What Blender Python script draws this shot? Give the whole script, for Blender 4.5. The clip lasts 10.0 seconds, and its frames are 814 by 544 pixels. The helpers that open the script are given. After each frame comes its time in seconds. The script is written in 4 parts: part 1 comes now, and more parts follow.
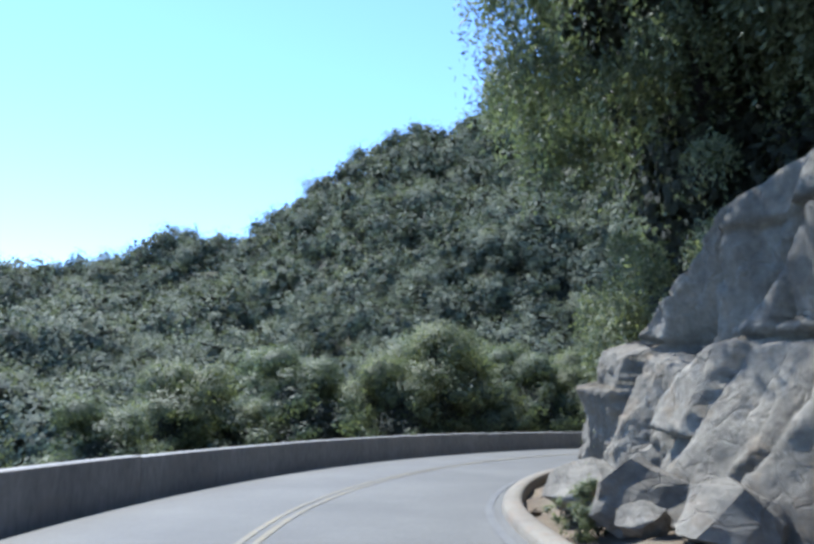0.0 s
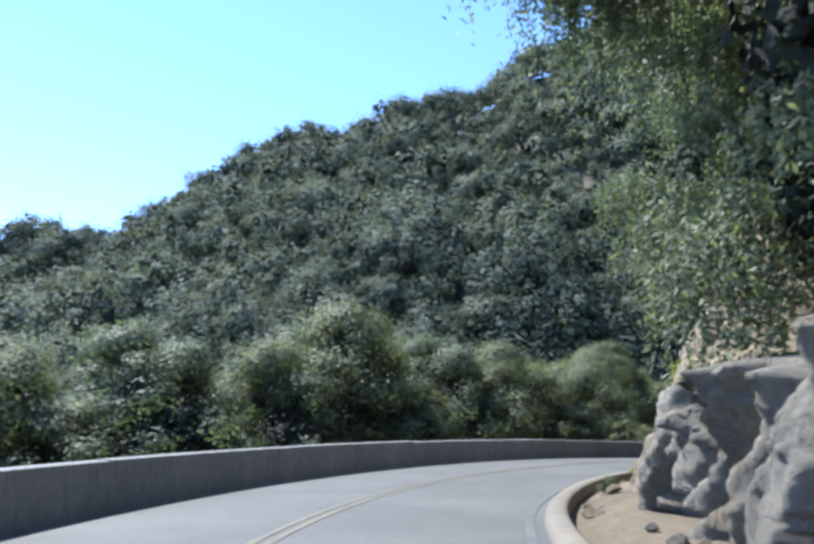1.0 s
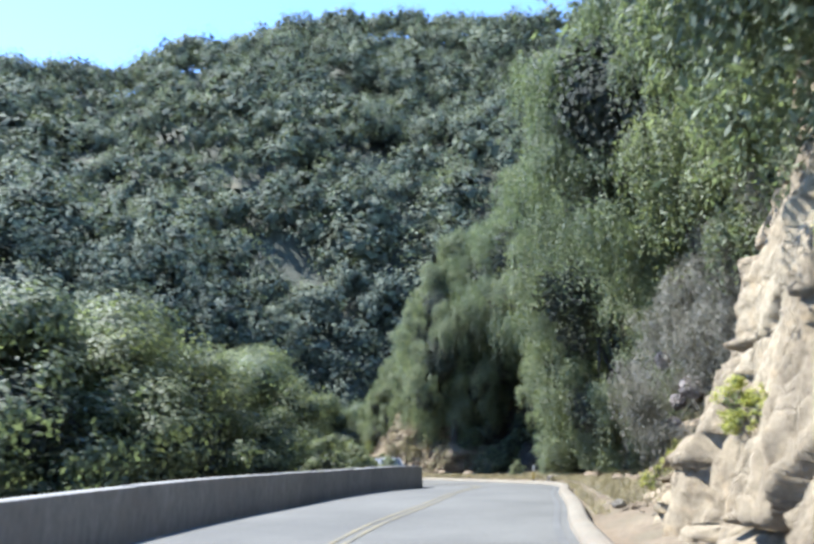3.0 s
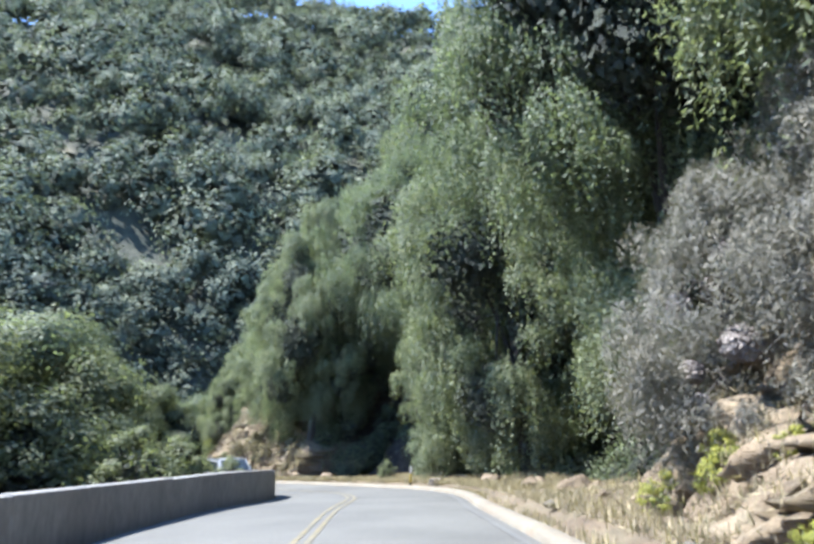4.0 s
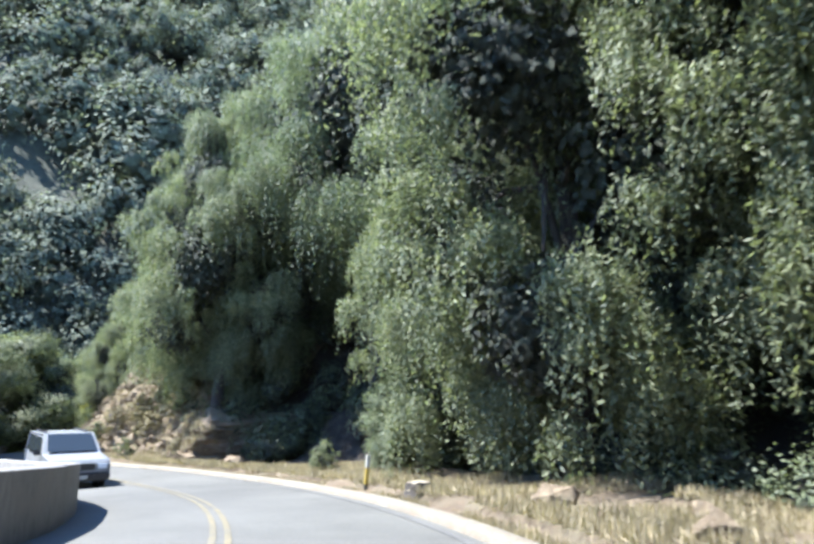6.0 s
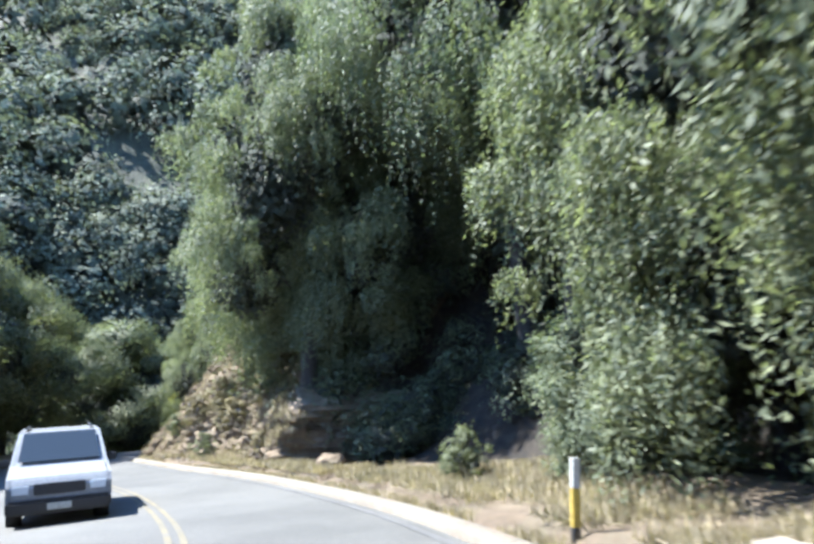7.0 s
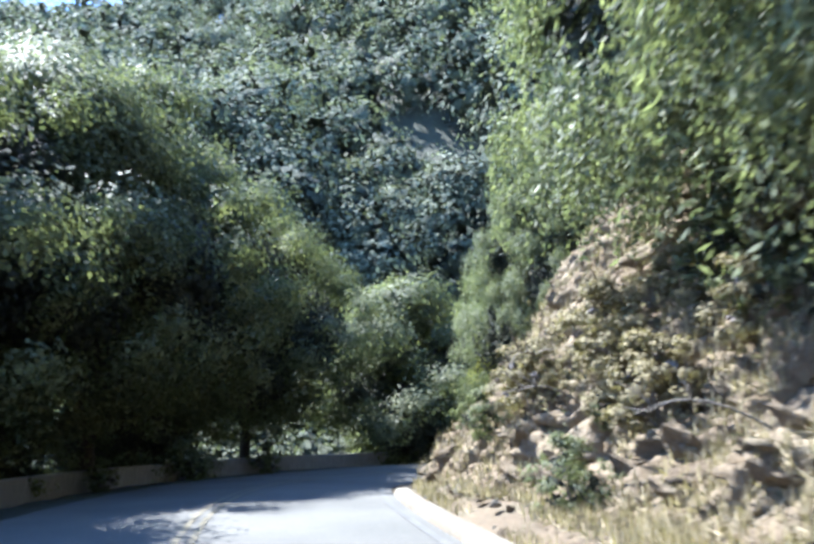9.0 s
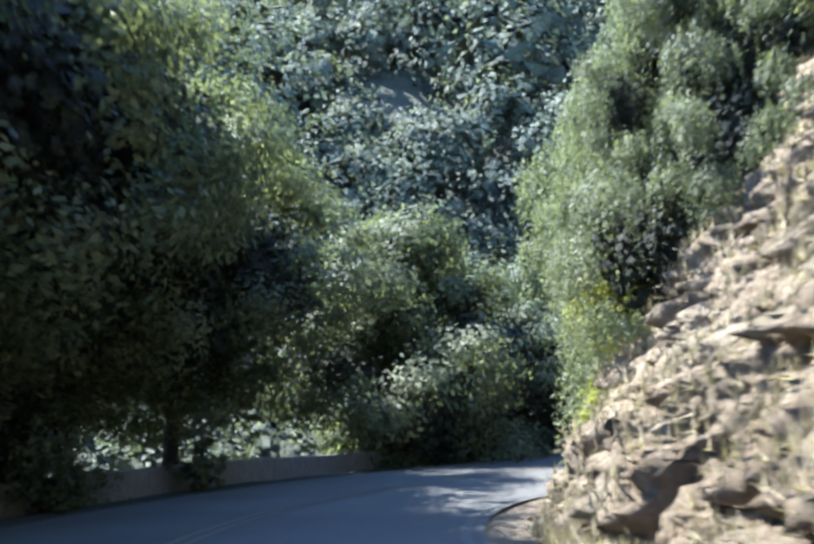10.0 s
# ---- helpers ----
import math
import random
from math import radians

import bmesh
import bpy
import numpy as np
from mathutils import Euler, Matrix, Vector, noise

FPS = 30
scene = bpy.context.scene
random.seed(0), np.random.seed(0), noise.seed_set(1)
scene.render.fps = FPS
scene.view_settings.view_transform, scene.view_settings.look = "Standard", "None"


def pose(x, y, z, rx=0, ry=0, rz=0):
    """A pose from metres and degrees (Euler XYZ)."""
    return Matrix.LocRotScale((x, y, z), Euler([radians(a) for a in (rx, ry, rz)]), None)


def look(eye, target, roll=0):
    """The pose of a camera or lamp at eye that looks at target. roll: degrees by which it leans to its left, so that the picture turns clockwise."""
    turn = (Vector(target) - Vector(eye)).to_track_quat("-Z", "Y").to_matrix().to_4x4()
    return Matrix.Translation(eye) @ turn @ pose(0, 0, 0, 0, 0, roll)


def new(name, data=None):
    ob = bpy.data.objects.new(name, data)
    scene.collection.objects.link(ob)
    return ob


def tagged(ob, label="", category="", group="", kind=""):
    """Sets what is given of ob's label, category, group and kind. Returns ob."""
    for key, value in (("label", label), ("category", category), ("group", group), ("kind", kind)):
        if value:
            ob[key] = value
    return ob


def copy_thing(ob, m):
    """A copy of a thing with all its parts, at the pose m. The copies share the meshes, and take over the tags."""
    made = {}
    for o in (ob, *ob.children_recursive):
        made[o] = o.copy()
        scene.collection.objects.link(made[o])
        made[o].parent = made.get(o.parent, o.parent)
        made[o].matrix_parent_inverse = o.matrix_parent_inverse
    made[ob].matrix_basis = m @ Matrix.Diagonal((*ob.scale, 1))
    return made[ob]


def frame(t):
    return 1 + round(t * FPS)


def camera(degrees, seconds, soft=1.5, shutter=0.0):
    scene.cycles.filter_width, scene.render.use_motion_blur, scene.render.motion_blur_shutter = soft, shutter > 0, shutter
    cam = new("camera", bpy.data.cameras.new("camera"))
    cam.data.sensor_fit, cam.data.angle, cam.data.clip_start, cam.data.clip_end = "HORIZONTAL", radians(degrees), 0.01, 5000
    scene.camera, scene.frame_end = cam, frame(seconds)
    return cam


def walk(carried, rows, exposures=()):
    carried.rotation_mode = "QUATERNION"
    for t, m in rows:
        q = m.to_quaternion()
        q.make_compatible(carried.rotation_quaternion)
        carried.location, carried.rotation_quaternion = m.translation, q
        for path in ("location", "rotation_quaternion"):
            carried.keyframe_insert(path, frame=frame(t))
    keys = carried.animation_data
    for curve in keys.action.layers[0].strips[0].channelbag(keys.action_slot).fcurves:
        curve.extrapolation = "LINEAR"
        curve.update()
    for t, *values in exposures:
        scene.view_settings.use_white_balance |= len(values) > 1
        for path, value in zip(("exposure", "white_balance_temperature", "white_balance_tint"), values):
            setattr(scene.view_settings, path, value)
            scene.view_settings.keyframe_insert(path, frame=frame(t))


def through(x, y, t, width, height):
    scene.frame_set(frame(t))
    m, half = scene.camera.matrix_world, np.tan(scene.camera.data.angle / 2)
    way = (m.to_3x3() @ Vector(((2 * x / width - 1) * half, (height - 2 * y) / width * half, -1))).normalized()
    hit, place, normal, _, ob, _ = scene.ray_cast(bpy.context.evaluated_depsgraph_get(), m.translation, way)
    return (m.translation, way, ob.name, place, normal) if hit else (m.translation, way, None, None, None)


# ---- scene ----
cam = camera(62.0, 10.0, soft=3.2, shutter=0.22)
# time, eye, target, roll
PATH = [
    (0, (1.310, -0.426, 3.869), (1.415, 1.542, 4.214), -0.67),
    (0.5, (1.068, 3.463, 3.595), (1.312, 5.416, 3.950), -0.39),
    (1, (1.139, 7.544, 3.358), (1.575, 9.461, 3.727), -0.48),
    (1.5, (1.503, 11.514, 3.181), (2.176, 13.357, 3.566), -0.36),
    (2, (2.645, 15.813, 2.991), (3.571, 17.539, 3.395), -0.40),
    (2.5, (4.480, 19.832, 2.813), (5.638, 21.410, 3.224), -0.97),
    (3, (6.789, 23.428, 2.644), (8.147, 24.836, 3.060), -1.68),
    (3.5, (9.471, 26.581, 2.452), (10.985, 27.821, 2.867), -1.29),
    (4, (11.835, 28.941, 2.294), (13.466, 30.027, 2.694), -1.31),
    (4.5, (14.489, 30.900, 2.184), (16.189, 31.880, 2.566), -3.06),
    (5, (17.305, 32.744, 2.001), (19.040, 33.672, 2.361), -3.00),
    (5.5, (20.167, 34.894, 1.771), (21.913, 35.804, 2.123), -1.22),
    (6, (23.511, 37.352, 1.514), (25.236, 38.308, 1.847), 0.55),
    (6.5, (27.690, 40.009, 1.173), (29.345, 41.087, 1.486), -0.37),
    (7, (31.701, 43.405, 0.752), (33.238, 44.650, 1.048), -2.49),
    (7.5, (35.430, 47.446, 0.253), (36.790, 48.871, 0.596), -0.53),
    (8, (38.274, 51.500, -0.231), (39.432, 53.090, 0.128), -1.41),
    (8.5, (40.381, 55.687, -0.534), (41.355, 57.395, -0.168), -1.10),
    (9, (42.260, 60.281, -0.736), (43.122, 62.049, -0.374), -1.19),
    (9.5, (43.706, 65.062, -1.011), (44.574, 66.829, -0.657), -1.60),
    (10, (45.068, 69.877, -1.339), (46.052, 71.583, -0.995), -1.80),
]
walk(cam, [(t, look(eye, target, roll)) for t, eye, target, roll in PATH],
     exposures=[(0.0, 1.55, 5600, 9), (2.5, 2.1, 5700, 9), (4.5, 2.55, 5700, 10), (7.0, 2.65, 5650, 10), (8.0, 2.72, 5500, 10), (10.0, 2.85, 5500, 10)])

# ---- light ----
SUN_AZ, SUN_EL = radians(-37), radians(57)   # azimuth from +y, clockwise positive
to_sun = Vector((math.sin(SUN_AZ) * math.cos(SUN_EL), math.cos(SUN_AZ) * math.cos(SUN_EL), math.sin(SUN_EL)))
world = bpy.data.worlds.new("world")
scene.world = world
world.use_nodes = True
wn, wl = world.node_tree.nodes, world.node_tree.links
sky = wn.new("ShaderNodeTexSky")
sky.sky_type, sky.sun_disc = "NISHITA", False
sky.sun_elevation, sky.sun_rotation = SUN_EL, SUN_AZ
sky.air_density, sky.dust_density, sky.ozone_density = 0.75, 0.0, 4.5
wn["Background"].inputs["Strength"].default_value = 0.15
wl.new(sky.outputs[0], wn["Background"].inputs["Color"])
sun_data = bpy.data.lights.new("sun", "SUN")
sun_data.energy, sun_data.angle, sun_data.color = 4.3, radians(0.55), (1.0, 0.95, 0.86)
sun = new("sun", sun_data)
sun.matrix_world = look(to_sun * 300, (0, 0, 0))

# ---- the road's centre line ----
ROAD = [
    (1.36, -18.47, 2.62),
    (0.93, -12.48, 2.62),
    (0.50, -6.50, 2.59),
    (0.06, -0.51, 2.47),
    (-0.18, 5.60, 2.24),
    (0.27, 11.74, 1.95),
    (2.09, 17.80, 1.68),
    (5.07, 23.17, 1.43),
    (9.05, 27.96, 1.17),
    (13.89, 32.01, 0.89),
    (18.69, 35.34, 0.56),
    (23.64, 38.92, 0.17),
    (28.52, 42.25, -0.27),
    (32.79, 46.31, -0.77),
    (36.30, 50.73, -1.27),
    (39.08, 55.86, -1.69),
    (41.27, 61.24, -2.04),
    (42.95, 66.94, -2.36),
    (44.54, 72.73, -2.56),
    (47.02, 78.19, -2.92),
    (51.21, 82.48, -3.32),
    (56.62, 85.07, -3.64),
    (62.40, 86.68, -3.88),
    (68.18, 88.30, -4.08),
    (73.96, 89.91, -4.28),
]
rng = np.random.default_rng(7)
_r = np.array(ROAD)


def _dense(pts, n=14):
    out = []
    m = len(pts)
    for i in range(m - 1):
        p0, p1, p2, p3 = pts[max(i - 1, 0)], pts[i], pts[i + 1], pts[min(i + 2, m - 1)]
        for k in range(n):
            u = k / n
            out.append(0.5 * (2 * p1 + (p2 - p0) * u + (2 * p0 - 5 * p1 + 4 * p2 - p3) * u * u + (3 * p1 - p0 - 3 * p2 + p3) * u ** 3))
    out.append(pts[-1])
    return np.array(out)


LINE = _dense(_r)
_d = np.gradient(LINE[:, :2], axis=0)
_d /= np.linalg.norm(_d, axis=1)[:, None]
SIDE = np.stack([_d[:, 1], -_d[:, 0]], 1)
LEN = np.r_[0, np.cumsum(np.linalg.norm(np.diff(LINE[:, :2], axis=0), axis=1))] - 18.0
HALF = 3.25


def at(s, o, z=0.0):
    """World place: s metres along the road, o metres to the right of its centre line, z above the road."""
    s = np.asarray(s, float)
    x = np.interp(s, LEN, LINE[:, 0]) + o * np.interp(s, LEN, SIDE[:, 0])
    y = np.interp(s, LEN, LINE[:, 1]) + o * np.interp(s, LEN, SIDE[:, 1])
    return np.stack([x, y, np.interp(s, LEN, LINE[:, 2]) + z], -1)


def along(x, y):
    """For arrays of x and y: s, o and the road's height there."""
    x, y = np.asarray(x, float).ravel(), np.asarray(y, float).ravel()
    s, o, z = np.empty(len(x)), np.empty(len(x)), np.empty(len(x))
    for a in range(0, len(x), 4000):
        b = slice(a, a + 4000)
        d = (x[b, None] - LINE[None, :, 0]) ** 2 + (y[b, None] - LINE[None, :, 1]) ** 2
        k = d.argmin(1)
        side = (x[b] - LINE[k, 0]) * SIDE[k, 0] + (y[b] - LINE[k, 1]) * SIDE[k, 1]
        s[b], o[b], z[b] = LEN[k], np.sqrt(d.min(1)) * np.sign(side), LINE[k, 2]
    return s, o, z


_perm = np.random.default_rng(3).permutation(512)


def vnoise(x, y, z=0.0):
    """Smooth value noise in -1..1 for arrays."""
    x, y, z = np.broadcast_arrays(np.asarray(x, float), np.asarray(y, float), np.asarray(z, float))
    i, j, k = np.floor(x).astype(int), np.floor(y).astype(int), np.floor(z).astype(int)
    u, v, w = x - i, y - j, z - k
    u, v, w = u * u * (3 - 2 * u), v * v * (3 - 2 * v), w * w * (3 - 2 * w)

    def h(a, b, c):
        return _perm[(_perm[(_perm[a & 511] + b) & 511] + c) & 511] / 255.5 - 1
    out = 0
    for a in (0, 1):
        for b in (0, 1):
            for c in (0, 1):
                out = out + h(i + a, j + b, k + c) * (u if a else 1 - u) * (v if b else 1 - v) * (w if c else 1 - w)
    return out


def fbm(x, y, z=0.0, octaves=4):
    return sum(vnoise(np.asarray(x) * 2 ** n + 17 * n, np.asarray(y) * 2 ** n, np.asarray(z) * 2 ** n) * 0.5 ** n for n in range(octaves))


def smooth(a, b, x):
    t = np.clip((np.asarray(x, float) - a) / (b - a), 0, 1)
    return t * t * (3 - 2 * t)


# ---- materials ----
def material(name):
    m = bpy.data.materials.new(name)
    m.use_nodes = True
    return m, m.node_tree.nodes, m.node_tree.links, m.node_tree.nodes["Principled BSDF"]


def ramp(nodes, links, source, stops):
    r = nodes.new("ShaderNodeValToRGB")
    e = r.color_ramp.elements
    while len(e) < len(stops):
        e.new(0.5)
    for k, (p, c) in enumerate(stops):
        e[k].position, e[k].color = p, (*c, 1)
    links.new(source, r.inputs[0])
    return r.outputs[0]


def noise_tex(nodes, links, scale, detail=6.0, rough=0.6, stretch=None, kind="Object", lay=None):
    co = nodes.new("ShaderNodeTexCoord").outputs[kind]
    if stretch:
        mp = nodes.new("ShaderNodeMapping")
        mp.inputs["Scale"].default_value = stretch
        if lay:
            mp.inputs["Rotation"].default_value = lay
        links.new(co, mp.inputs[0])
        co = mp.outputs[0]
    n = nodes.new("ShaderNodeTexNoise")
    n.inputs["Scale"].default_value, n.inputs["Detail"].default_value, n.inputs["Roughness"].default_value = scale, detail, rough
    links.new(co, n.inputs["Vector"])
    return n.outputs["Fac"]


def mixed(nodes, links, fac, a, b, mode="MIX"):
    m = nodes.new("ShaderNodeMix")
    m.data_type, m.blend_type = "RGBA", mode
    if isinstance(fac, float):
        m.inputs[0].default_value = fac
    else:
        links.new(fac, m.inputs[0])
    for sock, v in ((m.inputs[6], a), (m.inputs[7], b)):
        if isinstance(v, tuple):
            sock.default_value = (*v, 1)
        else:
            links.new(v, sock)
    return m.outputs[2]


def bump(nodes, links, bsdf, height, strength=0.5, distance=0.05):
    b = nodes.new("ShaderNodeBump")
    b.inputs["Strength"].default_value, b.inputs["Distance"].default_value = strength, distance
    links.new(height, b.inputs["Height"])
    links.new(b.outputs[0], bsdf.inputs["Normal"])


def surface(name, stops, scale, rough=0.85, fine=8.0, strength=0.5, distance=0.05, tint=None, stretch=None, lay=None):
    """A mottled surface: colours by coarse noise, darkened and lightened by a fine one, with relief."""
    m, n, l, b = material(name)
    big = noise_tex(n, l, scale, 5, 0.6, stretch, lay=lay)
    small = noise_tex(n, l, scale * fine, 8, 0.7, stretch, lay=lay)
    col = ramp(n, l, big, stops)
    grey = ramp(n, l, small, [(0.3, (0.55, 0.55, 0.55)), (0.7, (1.25, 1.25, 1.25))])
    col = mixed(n, l, 0.8, col, grey, "MULTIPLY")
    if tint:
        spots = noise_tex(n, l, scale * 2.7, 6, 0.7)
        col = mixed(n, l, ramp(n, l, spots, [(0.5, (0, 0, 0)), (0.66, (1, 1, 1))]), col, tint)
    l.new(col, b.inputs["Base Color"])
    b.inputs["Roughness"].default_value = rough
    bump(n, l, b, small, strength, distance)
    return m


def leaf_material(name, dark, light, through=0.43, rough=0.58, patch=0.9):
    m, n, l, b = material(name)
    g = n.new("ShaderNodeNewGeometry")
    col = ramp(n, l, g.outputs["Random Per Island"], [(0.0, dark), (0.75, light), (1.0, tuple(min(1, 1.35 * c) for c in light))])
    big = noise_tex(n, l, patch, 3, 0.5)
    col = mixed(n, l, 0.7, col, ramp(n, l, big, [(0.3, (0.75, 0.77, 0.75)), (0.7, (1.25, 1.2, 1.05))]), "MULTIPLY")
    l.new(col, b.inputs["Base Color"])
    b.inputs["Roughness"].default_value = rough
    b.inputs["Specular IOR Level"].default_value = 0.28
    t = n.new("ShaderNodeBsdfTranslucent")
    l.new(mixed(n, l, 1.0, col, (1.25, 1.35, 0.85), "MULTIPLY"), t.inputs["Color"])
    mx = n.new("ShaderNodeMixShader")
    mx.inputs[0].default_value = through
    l.new(b.outputs[0], mx.inputs[1])
    l.new(t.outputs[0], mx.inputs[2])
    l.new(mx.outputs[0], n["Material Output"].inputs["Surface"])
    return m


asphalt = surface("asphalt", [(0.35, (0.07, 0.067, 0.058)), (0.65, (0.1, 0.096, 0.083))], 0.35, 0.8, 60, 0.25, 0.01, stretch=(1, 1, 1))
paint_yellow = surface("yellow_paint", [(0.3, (0.095, 0.085, 0.06)), (0.6, (0.155, 0.128, 0.07))], 1.5, 0.7, 20, 0.2, 0.005, tint=(0.1, 0.095, 0.085))
paint_white = surface("white_paint", [(0.3, (0.07, 0.068, 0.062)), (0.6, (0.1, 0.097, 0.088))], 1.5, 0.7, 20, 0.2, 0.005)
kerb_mat = surface("kerb_concrete", [(0.3, (0.12, 0.1, 0.072)), (0.65, (0.165, 0.146, 0.108))], 0.7, 0.85, 25, 0.4, 0.01, tint=(0.14, 0.105, 0.07))
concrete = surface("parapet_concrete", [(0.3, (0.17, 0.163, 0.15)), (0.7, (0.26, 0.25, 0.23))], 0.5, 0.85, 22, 0.35, 0.01, tint=(0.2, 0.185, 0.165), stretch=(1, 1, 0.3))
dirt = surface("dry_earth", [(0.3, (0.085, 0.06, 0.036)), (0.55, (0.135, 0.1, 0.062)), (0.75, (0.18, 0.142, 0.092))], 0.45, 0.95, 18, 0.9, 0.06, tint=(0.11, 0.092, 0.056))
hill_soil = surface("hill_soil", [(0.3, (0.032, 0.036, 0.022)), (0.6, (0.055, 0.056, 0.036)), (0.85, (0.14, 0.115, 0.075))], 0.06, 0.95, 14, 0.8, 0.3)


def rock_surface(name, stops, stain, cracks=1.1, lay=(0.5, 0.5, 0.0), seams=0.35):
    """Weathered rock: mottled colour, faint slanting strata, stains, and cracks in the relief."""
    m, n, l, b = material(name)
    big = noise_tex(n, l, 0.7, 9, 0.65)
    col = ramp(n, l, big, stops)
    strata = noise_tex(n, l, 1.6, 6, 0.7, (1, 1, 0.22), lay=lay)
    col = mixed(n, l, 0.75, col, ramp(n, l, strata, [(0.32, (0.6, 0.58, 0.56)), (0.5, (1.0, 1.0, 1.0)), (0.7, (1.2, 1.19, 1.17))]), "MULTIPLY")
    spots = noise_tex(n, l, 1.9, 8, 0.75)
    col = mixed(n, l, ramp(n, l, spots, [(0.53, (0, 0, 0)), (0.68, (0.8, 0.8, 0.8))]), col, stain)
    grain = noise_tex(n, l, 11.0, 9, 0.75)
    col = mixed(n, l, 0.8, col, ramp(n, l, grain, [(0.3, (0.6, 0.6, 0.6)), (0.7, (1.25, 1.25, 1.25))]), "MULTIPLY")
    co = n.new("ShaderNodeTexCoord").outputs["Object"]
    mp = n.new("ShaderNodeMapping")
    mp.inputs["Rotation"].default_value, mp.inputs["Scale"].default_value = lay, (1.0, 1.0, 0.4)
    l.new(co, mp.inputs[0])
    v = n.new("ShaderNodeTexVoronoi")
    v.feature = "DISTANCE_TO_EDGE"
    v.inputs["Scale"].default_value = cracks * 2
    wander = n.new("ShaderNodeTexNoise")
    wander.inputs["Scale"].default_value = 1.3
    l.new(co, wander.inputs["Vector"])
    bent = mixed(n, l, 0.3, mp.outputs[0], wander.outputs["Color"], "ADD")
    l.new(bent, v.inputs["Vector"])
    slit = ramp(n, l, v.outputs["Distance"], [(0.0, (0.0, 0.0, 0.0)), (0.03, (1, 1, 1))])
    col = mixed(n, l, ramp(n, l, big, [(0.45, (0, 0, 0)), (0.62, (seams, seams, seams))]), col, mixed(n, l, slit, (0.045, 0.036, 0.026), col))
    h = mixed(n, l, 0.55, mixed(n, l, 0.35, strata, slit), grain)
    l.new(col, b.inputs["Base Color"])
    b.inputs["Roughness"].default_value = 0.88
    bump(n, l, b, h, 1.0, 0.1)
    return m


rock_grey = rock_surface("grey_rock", [(0.3, (0.1, 0.086, 0.066)), (0.5, (0.168, 0.149, 0.115)), (0.7, (0.27, 0.242, 0.19))], (0.2, 0.15, 0.095), seams=0.0)
rock_pale = rock_surface("pale_rock", [(0.3, (0.13, 0.1, 0.062)), (0.5, (0.235, 0.187, 0.12)), (0.7, (0.33, 0.275, 0.185))], (0.27, 0.195, 0.105), 0.9, (0.9, 0.3, 0.0))
rock_tan = rock_surface("tan_rock", [(0.3, (0.11, 0.077, 0.046)), (0.5, (0.19, 0.142, 0.088)), (0.7, (0.275, 0.22, 0.145))], (0.2, 0.175, 0.11), 1.5, (0.2, 0.7, 0.0))
# near-black ground colour that paints in the deep shade under the trees
shade_soil = surface("shade_soil", [(0.3, (0.02, 0.016, 0.011)), (0.55, (0.045, 0.035, 0.024)), (0.75, (0.085, 0.066, 0.043))], 2.2, 0.95, 14, 1.0, 0.12)
bark = surface("bark", [(0.3, (0.022, 0.018, 0.014)), (0.7, (0.058, 0.047, 0.037))], 3.0, 0.9, 8, 0.8, 0.03, stretch=(1, 1, 0.2))
dead_wood = surface("dead_twigs", [(0.3, (0.12, 0.1, 0.09)), (0.7, (0.24, 0.21, 0.19))], 3.0, 0.9, 8, 0.4, 0.01)
leaf_pepper = leaf_material("pepper_tree_leaves", (0.075, 0.09, 0.055), (0.16, 0.175, 0.105))
leaf_bush = leaf_material("shrub_leaves", (0.075, 0.088, 0.05), (0.155, 0.168, 0.095))
leaf_dark = leaf_material("broad_leaves", (0.065, 0.082, 0.052), (0.135, 0.155, 0.097))
leaf_yellow = leaf_material("yellow_leaves", (0.14, 0.15, 0.035), (0.29, 0.285, 0.065))
leaf_hill = leaf_material("hillside_scrub", (0.082, 0.096, 0.07), (0.155, 0.17, 0.125), 0.25, 0.8, patch=0.07)
leaf_dry = leaf_material("dry_grass_blades", (0.15, 0.125, 0.085), (0.27, 0.228, 0.155), 0.3, 0.8)
leaf_brush = leaf_material("dry_brush_leaves", (0.12, 0.1, 0.062), (0.22, 0.19, 0.118), 0.3, 0.8)
leaf_grey = leaf_material("grey_dry_foliage", (0.072, 0.067, 0.056), (0.145, 0.136, 0.115), 0.2, 0.8)

# inner tree foliage, coloured darker than the leaves to paint crown shade
heart_tree = surface("inner_foliage_shade", [(0.3, (0.026, 0.032, 0.018)), (0.55, (0.048, 0.057, 0.031)), (0.75, (0.085, 0.098, 0.054))], 4.0, 0.8, 4, 1.0, 0.25)
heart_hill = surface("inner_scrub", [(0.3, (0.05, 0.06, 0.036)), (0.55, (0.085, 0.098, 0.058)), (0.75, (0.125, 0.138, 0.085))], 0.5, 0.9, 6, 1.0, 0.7)

